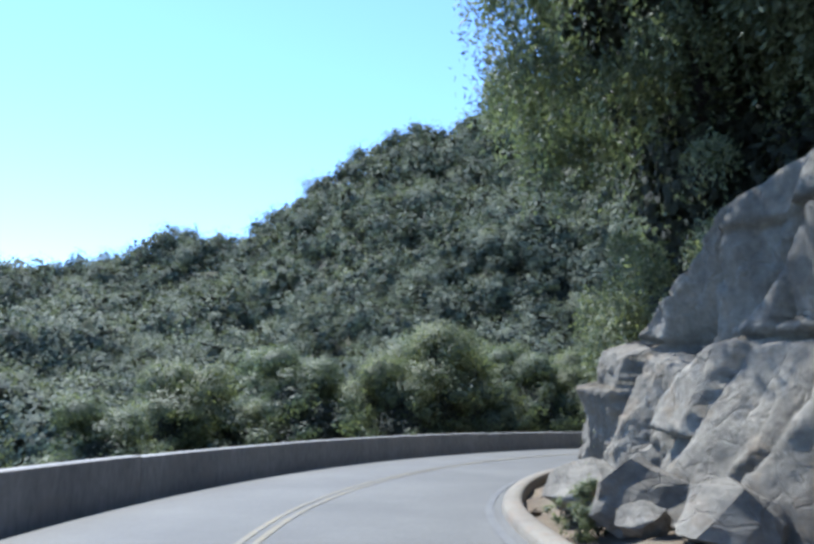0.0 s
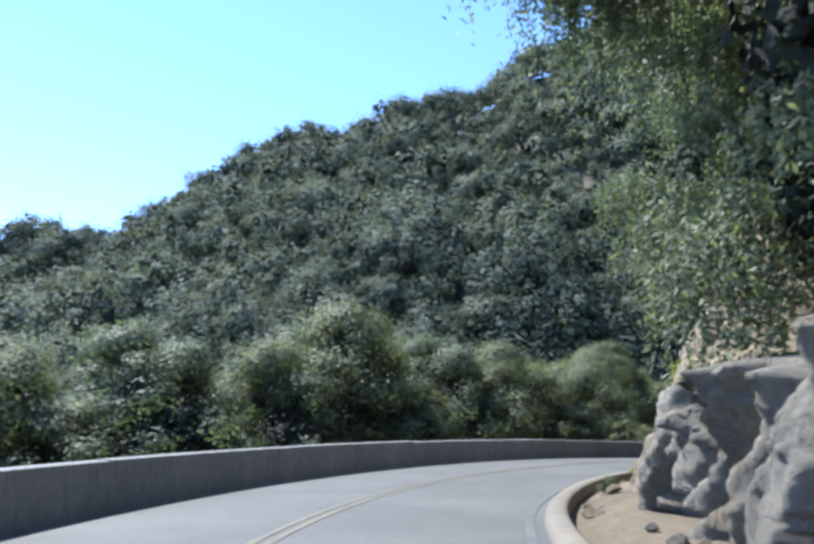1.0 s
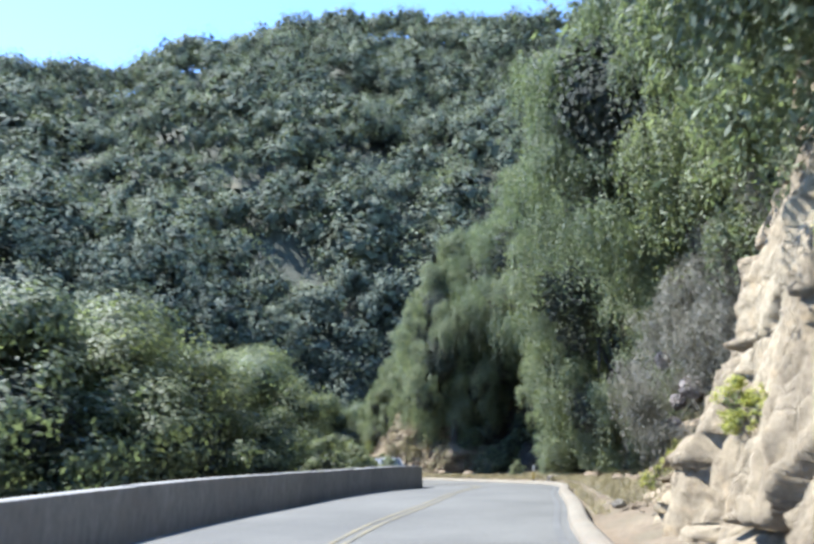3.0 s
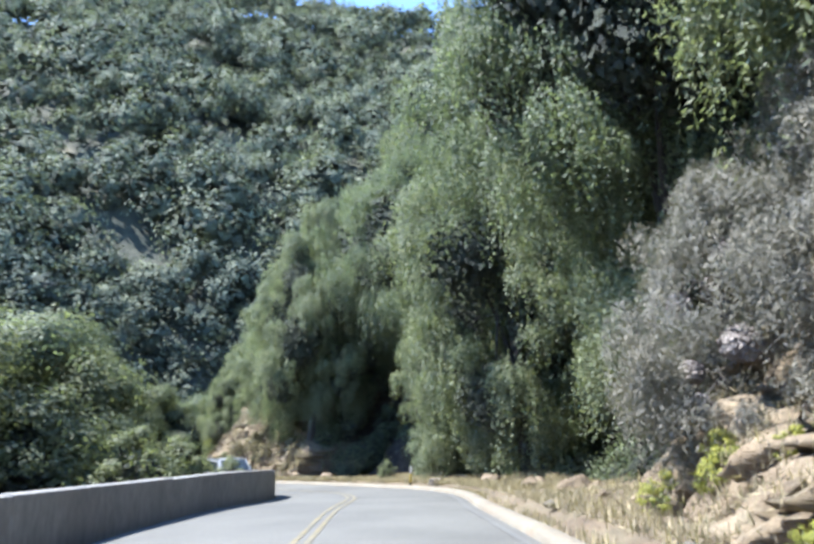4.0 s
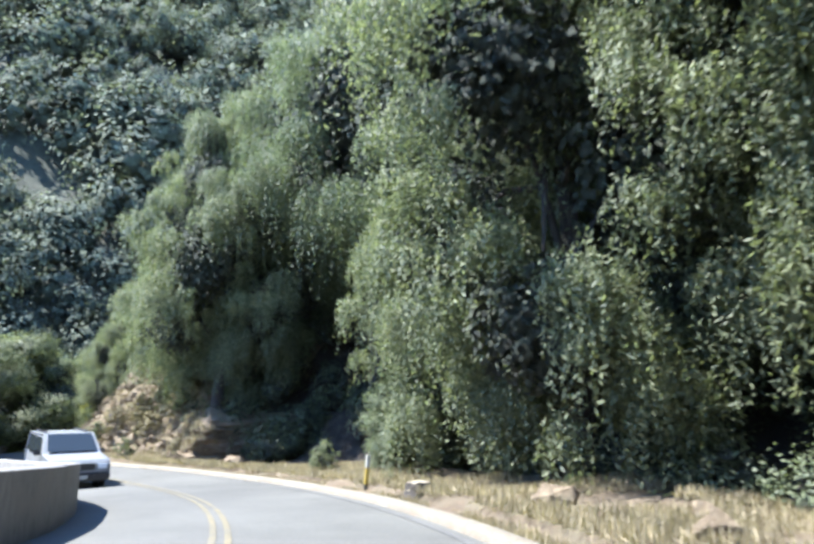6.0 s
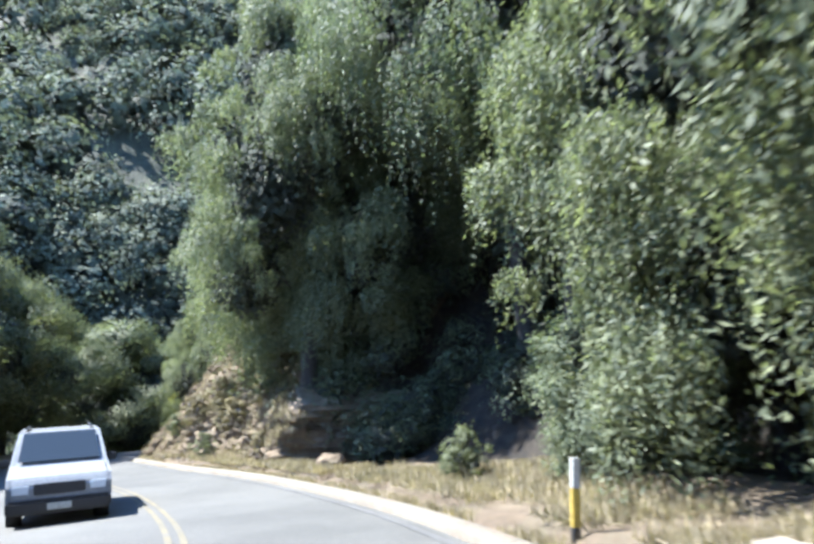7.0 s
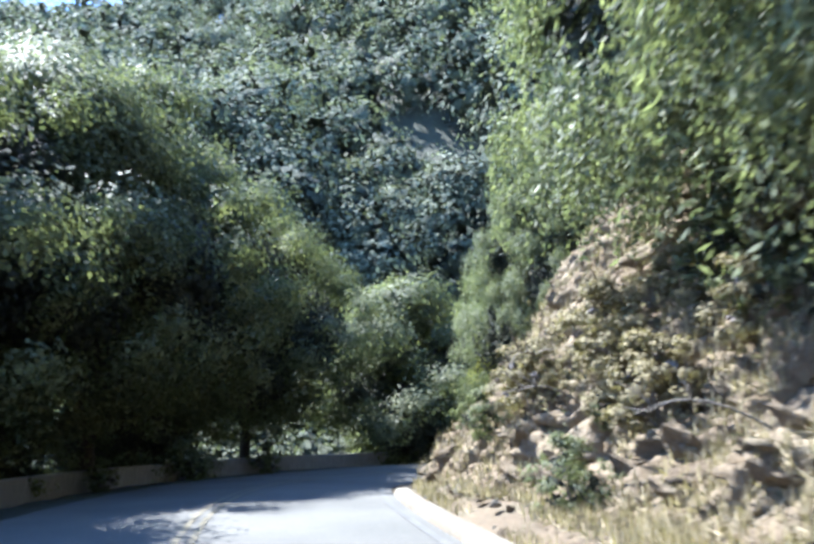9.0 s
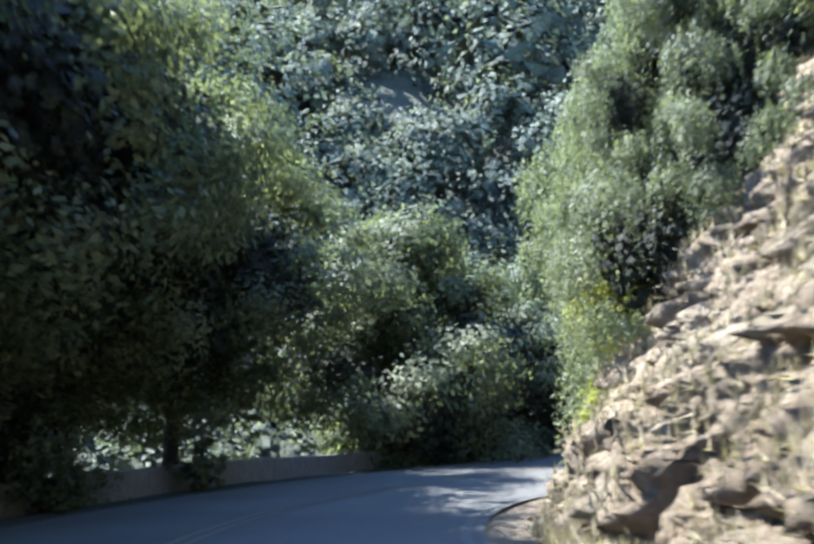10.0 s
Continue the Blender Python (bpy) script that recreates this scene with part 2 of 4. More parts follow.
# ---- mesh helpers ----
def mesh_from(name, verts, faces, mat, smooth_faces=False):
    verts, faces = np.asarray(verts, np.float32), np.asarray(faces, np.int32)
    me = bpy.data.meshes.new(name)
    nf, k = faces.shape
    me.vertices.add(len(verts))
    me.vertices.foreach_set("co", verts.ravel())
    me.loops.add(nf * k)
    me.loops.foreach_set("vertex_index", faces.ravel())
    me.polygons.add(nf)
    me.polygons.foreach_set("loop_start", np.arange(0, nf * k, k, dtype=np.int32))
    me.polygons.foreach_set("loop_total", np.full(nf, k, np.int32))
    if smooth_faces:
        me.polygons.foreach_set("use_smooth", np.ones(nf, bool))
    me.update(calc_edges=True)
    me.materials.append(mat)
    return me


def part(name, me, parent, label=""):
    ob = new(name, me)
    ob.parent = parent
    if label:
        ob["label"] = label
    return ob


def empty(name, place=(0, 0, 0), rz=0.0, size=1.0):
    ob = new(name)
    ob.empty_display_size = 0.2
    ob.matrix_world = Matrix.LocRotScale(Vector(place), Euler((0, 0, rz)), Vector((size, size, size)))
    return ob


def grid_faces(nu, nv, flip=False):
    a = (np.arange(nu - 1)[:, None] * nv + np.arange(nv - 1)[None]).ravel()
    f = np.stack([a, a + nv, a + nv + 1, a + 1], 1)
    return f[:, ::-1] if flip else f


def strip(s0, s1, step, profile, mat, name):
    """A ribbon along the road; profile: rows of (o, z), from left to right."""
    sv = np.linspace(s0, s1, max(2, int(round((s1 - s0) / step)) + 1))
    v = np.concatenate([at(np.full(len(profile), s), np.array([p[0] for p in profile]), np.array([p[1] for p in profile])) for s in sv])
    return mesh_from(name, v, grid_faces(len(sv), len(profile)), mat)


def tube(points, radii, sides=7):
    """Vertices and faces of a tapered, bent limb."""
    points, v, f = np.asarray(points, float), [], []
    ax = points[-1] - points[0]
    u = np.cross(ax, (0.31, 0.77, 0.11))
    u /= np.linalg.norm(u)
    w = np.cross(ax / np.linalg.norm(ax), u)
    a = np.arange(sides) * 2 * np.pi / sides
    for p, r in zip(points, radii):
        v.append(p + r * (np.cos(a)[:, None] * u + np.sin(a)[:, None] * w))
    for k in range(len(points) - 1):
        for i in range(sides):
            j = (i + 1) % sides
            f.append((k * sides + i, k * sides + j, (k + 1) * sides + j, (k + 1) * sides + i))
    return np.concatenate(v), np.array(f)


def join(pieces):
    vs, fs, n = [], [], 0
    for v, f in pieces:
        vs.append(v)
        fs.append(np.asarray(f) + n)
        n += len(v)
    return np.concatenate(vs), np.concatenate(fs)


def leaves(centres, size, droop=0.0, aspect=2.4, r=None, normals=None, loose=0.7):
    """Folded leaf blades, one island each, at the centres; droop 1 hangs them straight down; normals: which way they face, loosely."""
    r = r or rng
    n = len(centres)
    d = r.normal(size=(n, 3))
    d[:, 2] = d[:, 2] * (1 - droop) - 1.6 * droop
    if normals is None:
        q = np.cross(d, r.normal(size=(n, 3)))
    else:
        nn = normals + loose * r.normal(size=(n, 3))
        q = np.cross(d, nn)
        if droop < 0.5:
            d = np.cross(nn, q)
    d /= np.linalg.norm(d, axis=1)[:, None] + 1e-9
    q /= np.linalg.norm(q, axis=1)[:, None] + 1e-9
    up = np.cross(d, q)
    ln = (np.asarray(size) * r.uniform(0.65, 1.35, n))[:, None]
    wd = ln / aspect
    a, b = centres - d * ln / 2, centres + d * ln / 2
    m = centres + up * wd * 0.18
    v = np.stack([a, m + q * wd / 2, b, m - q * wd / 2], 1).reshape(-1, 3)
    k = np.arange(n)[:, None] * 4
    return v, k + np.array([[0, 1, 2, 3]])


def crown_masses(height, spread, base, r, count=12, weep=False):
    """The big uneven masses of a crown: rows of centre and radii."""
    out = []
    for k in range(count):
        t = (k + r.uniform(0.1, 0.9)) / count
        w = spread * (0.72 + 0.28 * np.sin(np.pi * min(1, t * 1.15))) * np.sqrt(max(0.12, 1 - (max(0, t - 0.5) / 0.55) ** 2))
        q = w * r.uniform(0.4, 0.58)
        a = k * 2.4 + r.uniform(-0.5, 0.5)
        d = max(0.0, w - q) * r.uniform(0.75, 1.15)
        qz = q * (r.uniform(0.95, 1.35) if weep else r.uniform(0.7, 0.95))
        z = base + qz * 0.8 + (height - base - 1.6 * qz) * t
        out.append((d * np.cos(a), d * np.sin(a), z, q, q * r.uniform(0.85, 1.15), qz))
    return np.array(out)


def crown_clumps(masses, per, r, low, high, floor):
    """Leaf clumps over the outside of the masses: centre, radius, outward direction."""
    k = np.repeat(np.arange(len(masses)), per)
    d = r.normal(size=(len(k), 3))
    d /= np.linalg.norm(d, axis=1)[:, None]
    p = masses[k, :3] + d * masses[k, 3:6] * r.uniform(0.8, 1.16, len(k))[:, None]
    inside = (np.linalg.norm((p[:, None] - masses[None, :, :3]) / masses[None, :, 3:6], axis=2) < 0.78).any(1)
    keep = ~inside & (p[:, 2] > floor - 1.4)
    return p[keep], r.uniform(low, high, keep.sum()), d[keep]


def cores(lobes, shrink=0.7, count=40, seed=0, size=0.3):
    """The inside of leafy lobes, mostly in colours darkened for shade: big ragged blades lying every way within each
    lobe.
    """
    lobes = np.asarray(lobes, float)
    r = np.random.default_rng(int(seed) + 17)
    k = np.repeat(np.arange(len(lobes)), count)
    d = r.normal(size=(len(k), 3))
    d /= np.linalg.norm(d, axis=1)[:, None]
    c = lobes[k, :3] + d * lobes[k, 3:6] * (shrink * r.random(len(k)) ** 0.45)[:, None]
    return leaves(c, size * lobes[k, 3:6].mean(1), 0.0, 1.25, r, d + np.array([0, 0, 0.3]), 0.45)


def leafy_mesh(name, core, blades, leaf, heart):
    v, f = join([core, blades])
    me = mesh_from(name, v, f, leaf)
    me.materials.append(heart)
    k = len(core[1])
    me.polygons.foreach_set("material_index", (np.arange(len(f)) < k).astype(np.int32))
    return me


# ---- terrain ----
CREST = [(-70, 260, 30), (-30, 250, 48), (-14, 240, 65), (-4, 235, 92), (4.5, 240, 116), (12, 245, 128), (20, 255, 138), (33, 290, 192), (50, 300, 196), (75, 240, 150), (110, 220, 120)]


def hill_height(x, y):
    dx, dy = x - 10, y - 30
    az, d = np.degrees(np.arctan2(dx, dy)), np.hypot(dx, dy)
    ca = np.array(CREST, float)
    dc, hc = np.interp(az, ca[:, 0], ca[:, 1]), np.interp(az, ca[:, 0], ca[:, 2])
    wide = smooth(-110, -60, az) * (1 - smooth(110, 150, az))
    d0 = 62 + 22 * smooth(10, 40, az)
    t = (d - d0) / (dc - d0)
    h = hc * np.where(t < 1, np.clip(t, 0, 1) ** 1.05, 1 - 0.35 * np.clip(t - 1, 0, 1.2))
    rough = fbm(x / 38, y / 38, 0, 4) * 7 * smooth(0.02, 0.25, t)
    spur = vnoise(az / 11 + d / 160, d / 140, 6.5) * 6
    rough = rough + spur * smooth(0.05, 0.3, t) * (1 - smooth(0.7, 0.92, t))
    return (np.maximum(h, 0) + rough) * wide


def bank_height(s, o):
    """Height of the slope on the uphill side over the road."""
    e = np.interp(s, [-20, 30, 38, 44, 50, 70, 79.2, 80.4, 84, 87, 92, 104, 130], [5.0, 4.5, 3.2, 3.8, 6.8, 6.8, 5.5, 2.3, 1.9, 2.6, 2.4, 2.6, 3.0]) + HALF
    k = np.interp(s, [-20, 36, 46, 56, 70, 78, 130], [1.5, 1.5, 0.9, 0.75, 0.8, 1.1, 1.2])
    t = np.maximum(o - e, 0)
    return 34 * (1 - np.exp(-k * t / 34))


def terrain(x, y):
    shape = np.shape(x)
    x, y = np.ravel(x), np.ravel(y)
    s, o, z = along(x, y)
    right = bank_height(s, o) + 0.12 - 0.2 * smooth(90.5, 92.5, s) + fbm(x / 3.1, y / 3.1, 0, 4) * 0.35 * smooth(HALF + 1.0, HALF + 5, o)
    t = np.maximum(-o - HALF - 1.6, 0)
    left = -0.1 - 5.5 * (1 - np.exp(-t / 9)) + fbm(x / 6, y / 6, 0, 3) * 0.5 * smooth(1, 6, t)
    near = z + np.where(o > 0, right, left)
    near = np.where(np.abs(o) < HALF + 0.9, z - 0.12 + 0.06 * smooth(90.5, 92.5, s), near)
    far = hill_height(x, y) - 5
    w = smooth(10, 45, np.abs(o))
    low = np.where(o > 0, near, z + left)
    out = low * (1 - w) + np.maximum(far, low) * w
    return out.reshape(shape)


def axis(lo, hi, a, b, fine):
    mid = np.arange(a, b, fine)
    def grow(n, span):
        q = np.cumsum(1.09 ** np.arange(n))
        return q / q[-1] * span
    return np.r_[a - grow(70, a - lo)[::-1], mid, b + grow(70, hi - b)]


gx, gy = axis(-1500, 1500, -20, 75, 0.75), axis(-1500, 1500, -15, 110, 0.75)
X, Y = np.meshgrid(gx, gy, indexing="ij")
Z = terrain(X, Y)
line_s, line_o = [q.reshape(Z.shape) for q in along(X, Y)[:2]]
away = np.where((line_o < 0) | (line_s > 112), 1.7, 1.0) * np.abs(line_o)
Z -= 4.0 * smooth(45, 80, away) + 3.0 * smooth(90, 160, away)   # soil under the far scrub
ground_mesh = mesh_from("ground", np.stack([X, Y, Z], -1).reshape(-1, 3), grid_faces(len(gx), len(gy)), hill_soil, True)
ground_mesh.materials.append(dirt)
ground_mesh.materials.append(shade_soil)
fs_s, fs_o, _ = along((X[:-1, :-1]).ravel(), (Y[:-1, :-1]).ravel())
# ground that takes the painted shade colour
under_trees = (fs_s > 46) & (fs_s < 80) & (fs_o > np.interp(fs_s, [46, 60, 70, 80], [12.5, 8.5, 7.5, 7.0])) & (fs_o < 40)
bare_earth = (fs_o > 0) & (fs_o + 3 * fbm(X[:-1, :-1].ravel() / 4, Y[:-1, :-1].ravel() / 4) < 16)
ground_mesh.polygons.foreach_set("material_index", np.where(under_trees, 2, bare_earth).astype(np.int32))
ground = tagged(new("ground", ground_mesh), "dry earth slopes and scrub-covered mountainside", "ground", kind="structure")

# ---- road ----
road_w = np.linspace(-HALF, HALF, 9)
road = tagged(new("road", strip(-17.5, 126, 0.5, [(o, 0.02 - 0.012 * abs(o)) for o in road_w], asphalt, "road")), "two-lane sunlit grey asphalt mountain road", "road", kind="structure")


def line_mark(name, o, width, s0, s1, mat, label):
    z = 0.024 - 0.012 * abs(o)
    return tagged(new(name, strip(s0, s1, 0.5, [(o - width / 2, z + 0.004), (o + width / 2, z + 0.004)], mat, name)), label, "road marking", kind="structure")


line_mark("centre_line", -0.1, 0.09, -17, 126, paint_yellow, "worn yellow centre line on the asphalt")
line_mark("centre_line", 0.1, 0.09, -17, 126, paint_yellow, "worn yellow centre line on the asphalt")
line_mark("edge_line", HALF - 0.22, 0.12, -17, 126, paint_white, "faded pale edge line along the kerb")

KERB = [(HALF - 0.02, -0.05), (HALF, 0.06), (HALF + 0.05, 0.11), (HALF + 0.26, 0.12), (HALF + 0.32, 0.09), (HALF + 0.34, -0.1)]


def kerb_run(s0, s1):
    k = empty("kerb", at(s0, HALF))
    for n, a in enumerate(np.arange(s0, s1, 1.5)):
        me = strip(a + 0.004, a + 1.496, 0.373, KERB, kerb_mat, "kerb_stone")
        me.transform(Matrix.Translation(-Vector(at(s0, HALF))))
        part("kerb_stone", me, k)
    tip = [at(s1 - 0.004, o_, z_) - at(s0, HALF) for o_, z_ in KERB]
    part("kerb_end", mesh_from("kerb_end", tip, [tuple(range(len(KERB)))], kerb_mat), k)
    return tagged(k, "dusty pale concrete kerb beside the road", "kerb", kind="structure")


kerb_run(-16, 92)

# ---- parapet ----
WALL_END = 75.0


def wall_offset(s):
    """The parapet leaves the road's edge a little where it rounds the bend."""
    return np.interp(s, [-20, 46, 52, 57, 60, 64, 68, 75], [-3.6, -3.55, -3.1, -2.6, -2.4, -2.45, -2.75, -3.5])


def parapet(s0, s1, label, height=0.78, thick=0.3, wo=wall_offset):
    """A low concrete wall in cast lengths, its end rounded towards the valley."""
    base = Vector(at(s0, float(wo(s0))))
    w = empty("parapet_wall", base)
    cuts = np.arange(s0, s1 - 0.1, 6.0)
    for n, a in enumerate(cuts):
        b = min(a + 5.985, s1)
        sv = np.linspace(a, b, 13)
        rows = []
        for q in sv:
            w0, h = float(wo(q)), height + 0.012 * math.sin(n * 2.1) + 0.16 * float(smooth(46, 58, q))
            prof = [(w0 - thick - 0.02, -0.9), (w0 - thick, h - 0.02), (w0 - thick + 0.02, h), (w0 - 0.02, h), (w0 + 0.01, h - 0.02), (w0, -0.25)]
            rows.append(at(np.full(6, q), np.array([p[0] for p in prof]), np.array([p[1] for p in prof])))
        v = np.concatenate(rows)
        f = [tuple(r) for r in grid_faces(13, 6)]
        me = bpy.data.meshes.new("wall_length")
        me.from_pydata([tuple(p - np.array(base)) for p in v], [], f + [tuple(range(6))[::-1], tuple(range(72, 78))])
        me.materials.append(concrete)
        part("wall_length", me, w)
    return tagged(w, label, "parapet", kind="structure")


parapet(-17, WALL_END, "low grey concrete parapet wall along the road's edge")
parapet(93, 109, "short low wall of reddish weathered concrete at the bend", 0.26, wo=lambda q: -5.0)

# ---- rock ----
def joints(u, v, seed, w, h, shear, tilt, depth, bias):
    """Jointed relief: slanting blocks of about w by h metres, each set off and tilted. Returns relief and the distance to the joints."""
    tab = np.random.default_rng(seed).random((64, 64, 4))
    warp = 0.22 * w * fbm(u / (2.2 * w), v / (2.2 * w), seed, 2)
    a = (u + shear * v + warp) / w
    i = np.floor(a).astype(int)
    fa = a - i
    b = (v - 0.12 * u + 0.3 * h * vnoise(u / h, v / h, seed + 9.5)) / h * (0.75 + 0.5 * tab[i % 64, 0, 3]) + 5 * tab[i % 64, 1, 3]
    j = np.floor(b).astype(int)
    fb = b - j
    q = tab[i % 64, j % 64]
    out = q[..., 0] * depth + ((q[..., 1] - 0.5) * 2 * tilt + bias[0]) * (fa - 0.5) * w + ((q[..., 2] - 0.5) * 2 * tilt + bias[1]) * (fb - 0.5) * min(h, 2.5)
    return out, np.minimum(np.minimum(fa, 1 - fa) * w, np.minimum(fb, 1 - fb) * h)


def rock_wall(name, s0, s1, foot, lean, top, mat, seed, label, step=0.07, block=(1.6, 2.6), shear=0.5, tilt=0.2, depth=0.4, bias=(0.0, 0.0), back=4.0, curl=0.0, fine=1.0, plates=0.06, end=1.6):
    """A craggy face beside the road. foot, lean, top: functions of s giving the foot's offset, run per rise and height."""
    sv = np.arange(s0, s1, step)
    nv = int(top(np.array([0.5 * (s0 + s1)]))[0] / step) + 1
    S, T = np.meshgrid(sv, np.linspace(0, 1, nv), indexing="ij")
    H = T * top(S)
    r1, e1 = joints(S, H, seed, block[0], block[1], shear, tilt, depth, bias)
    r2, e2 = joints(S, H, seed + 1, block[0] * 0.36, block[1] * 0.55, shear * 0.35, tilt * 1.6, depth * 0.5 * fine, (bias[0] * 0.4, bias[1] * 0.4))
    r3, e3 = joints(S, H, seed + 2, block[0] * 0.15, block[1] * 0.3, 0.06, tilt * 1.6 * fine, depth * 0.2 * fine, (0, 0))
    crack = 0.4 * np.exp(-(e1 / 0.06) ** 2) + 0.16 * fine * np.exp(-(e2 / 0.05) ** 2)
    o = foot(S) + lean(S) * H + curl * np.maximum(H - 2.5, 0) ** 2 + back * smooth(0.9, 1.0, T) + 0.3 * fbm(S / 3, H / 3, seed, 3) - r1 - r2 - r3 + 0.4 * depth + crack + 0.05 * fbm(S * 2.3, H * 2.3, seed, 3)
    a = (S + (shear + 0.12) * H) / 0.27 + 1.1 * fbm(S / 1.3, H / 1.9, seed + 4, 3)
    o = o - plates * (a - np.floor(a)) * (0.5 + 0.9 * np.clip(fbm(S / 1.1, H / 1.6, seed + 8, 2), -0.4, 1))
    o = o + 1.6 * smooth(1.5, 0.0, s1 - S) ** 2 + end * smooth(1.5 if end < 2 else 0.7, 0.0, S - s0) ** 2
    S = S + smooth(0.9, 0.0, S - s0) * (0.5 * fbm(o / 0.8, H / 0.9, seed + 3, 4) - 0.2 * H)
    v = at(S.ravel(), o.ravel(), (H - 0.35).ravel())
    base = Vector(v.mean(0))
    me = mesh_from(name, v - np.array(base), grid_faces(len(sv), nv), mat)
    ob = new(name, me)
    ob.location = base
    tagged(ob, label, "rock")
    return ob, v.reshape(len(sv), nv, 3)


def curve(*pts):
    xs, ys = [p[0] for p in pts], [p[1] for p in pts]
    return lambda s: np.interp(s, xs, ys)


rock_wall("cliff", 4.0, 15.6, curve((4, 6.4), (8, 5.7), (10, 5.3), (12, 5.0), (14.2, 5.0), (15.6, 5.0)), curve((4, 0.4), (15.6, 0.26)), curve((4, 7.5), (8, 6.4), (10.5, 5.4), (12.5, 3.9), (14.5, 2.3), (15.6, 1.6)), rock_grey, 11,
          "craggy grey cliff with shaded slabs and sunlit ridges", block=(3.0, 4.6), shear=0.75, tilt=0.2, depth=0.7, bias=(0.22, 0.05), curl=0.03, back=2.5, fine=0.35, plates=0.05)
rock_wall("rock_shelf", 14.2, 21.8, curve((14.2, 5.7), (16, 5.2), (18, 5.0), (20, 5.1), (21.8, 5.7)), curve((14, 0.28), (22, 0.25)), curve((14.4, 2.0), (16, 2.5), (18.5, 2.7), (21.6, 2.2)), rock_grey, 14,
          "low shelf of dark jointed rock under hanging foliage", block=(1.3, 3.6), shear=0.6, tilt=0.3, depth=0.4, bias=(0.3, 0.05), back=2.5, fine=0.35, plates=0.12)
pale_ob, pale = rock_wall("cliff", 20.0, 41.0, curve((20, 5.0), (24, 4.75), (30, 4.5), (36, 4.35), (38, 4.5), (41, 5.5)), curve((20, 0.4), (30, 0.4), (41, 0.45)), curve((20, 2.8), (22, 4.8), (24, 7.0), (27, 10.0), (30, 11.0), (41, 7)), rock_pale, 23,
          "sunlit pale cliff of slanting layered rock slabs", block=(1.15, 6.5), shear=0.5, tilt=0.12, depth=0.22, bias=(0.2, 0.0), fine=0.4, plates=0.09)
outcrop_ob, outcrop = rock_wall("rocky_outcrop", 79.3, 108, curve((79.3, 4.9), (80, 4.9), (82, 4.8), (85, 4.5), (90, 4.6), (92, 4.35), (94, 4.1), (100, 4.05), (108, 5.6)), curve((79.3, 0.3), (80, 0.4), (81.5, 0.8), (85, 0.95), (89, 0.7), (108, 0.65)), curve((79.3, 2.3), (80, 2.7), (82, 4.8), (84, 7.0), (88, 9.0), (108, 10.0)), rock_tan, 37,
          "crumbling tan rock outcrop with dry grass and loose slabs", block=(1.0, 1.5), shear=0.8, tilt=0.32, depth=0.26, bias=(0.15, 0.0), plates=0.18, end=4.0)
ledge_ob, ledge = rock_wall("stony_ledge", 39.0, 50.0, curve((37, 4.7), (41, 4.7), (45, 5.1), (50, 7.0)), curve((37, 0.7), (50, 1.0)), curve((37, 6.0), (50, 3.2)), rock_tan, 51,
          "low broken ledge of tan stone on the earth bank", block=(1.4, 2.2), shear=0.8, tilt=0.3, depth=0.4, back=2.0)


def boulder_mesh(seed, mat):
    """A sharp-edged broken boulder about one metre across."""
    r = np.random.default_rng(seed)
    bm = bmesh.new()
    for _ in range(26):
        d = Vector(r.normal(size=3)).normalized() * r.uniform(0.34, 0.56)
        d.z = max(d.z, -0.3)
        bm.verts.new(d)
    res = bmesh.ops.convex_hull(bm, input=bm.verts[:])
    bmesh.ops.delete(bm, geom=[v for v in bm.verts if not v.link_faces], context="VERTS")
    bmesh.ops.dissolve_limit(bm, angle_limit=0.3, verts=bm.verts[:], edges=bm.edges[:])
    bmesh.ops.triangulate(bm, faces=bm.faces[:])
    bmesh.ops.subdivide_edges(bm, edges=bm.edges[:], cuts=3, use_grid_fill=True)
    for v in bm.verts:
        v.co += v.co.normalized() * (0.045 * noise.noise(v.co * 4 + Vector((seed, 0, 0))) + 0.025 * noise.noise(v.co * 11))
    me = bpy.data.meshes.new("boulder")
    bm.to_mesh(me)
    bm.free()
    me.materials.append(mat)
    return me


BOULDERS = [boulder_mesh(k, rock_grey if k % 2 else rock_tan) for k in range(6)]


def ground_z(s, o):
    p = at(s, o)
    return float(terrain(np.array([p[0]]), np.array([p[1]]))[0])


def boulder(s, o, size, k, label, rz=0.0, sink=0.2):
    p = at(s, o)
    ob = new("boulder", BOULDERS[k % 6])
    q = np.asarray(size, float)
    ob.matrix_world = Matrix.LocRotScale(Vector((p[0], p[1], ground_z(s, o) + q[2] * (0.28 - sink * 0.3))), Euler((0, 0, rz)), Vector(q))
    return tagged(ob, label, "boulder", group="roadside boulders")


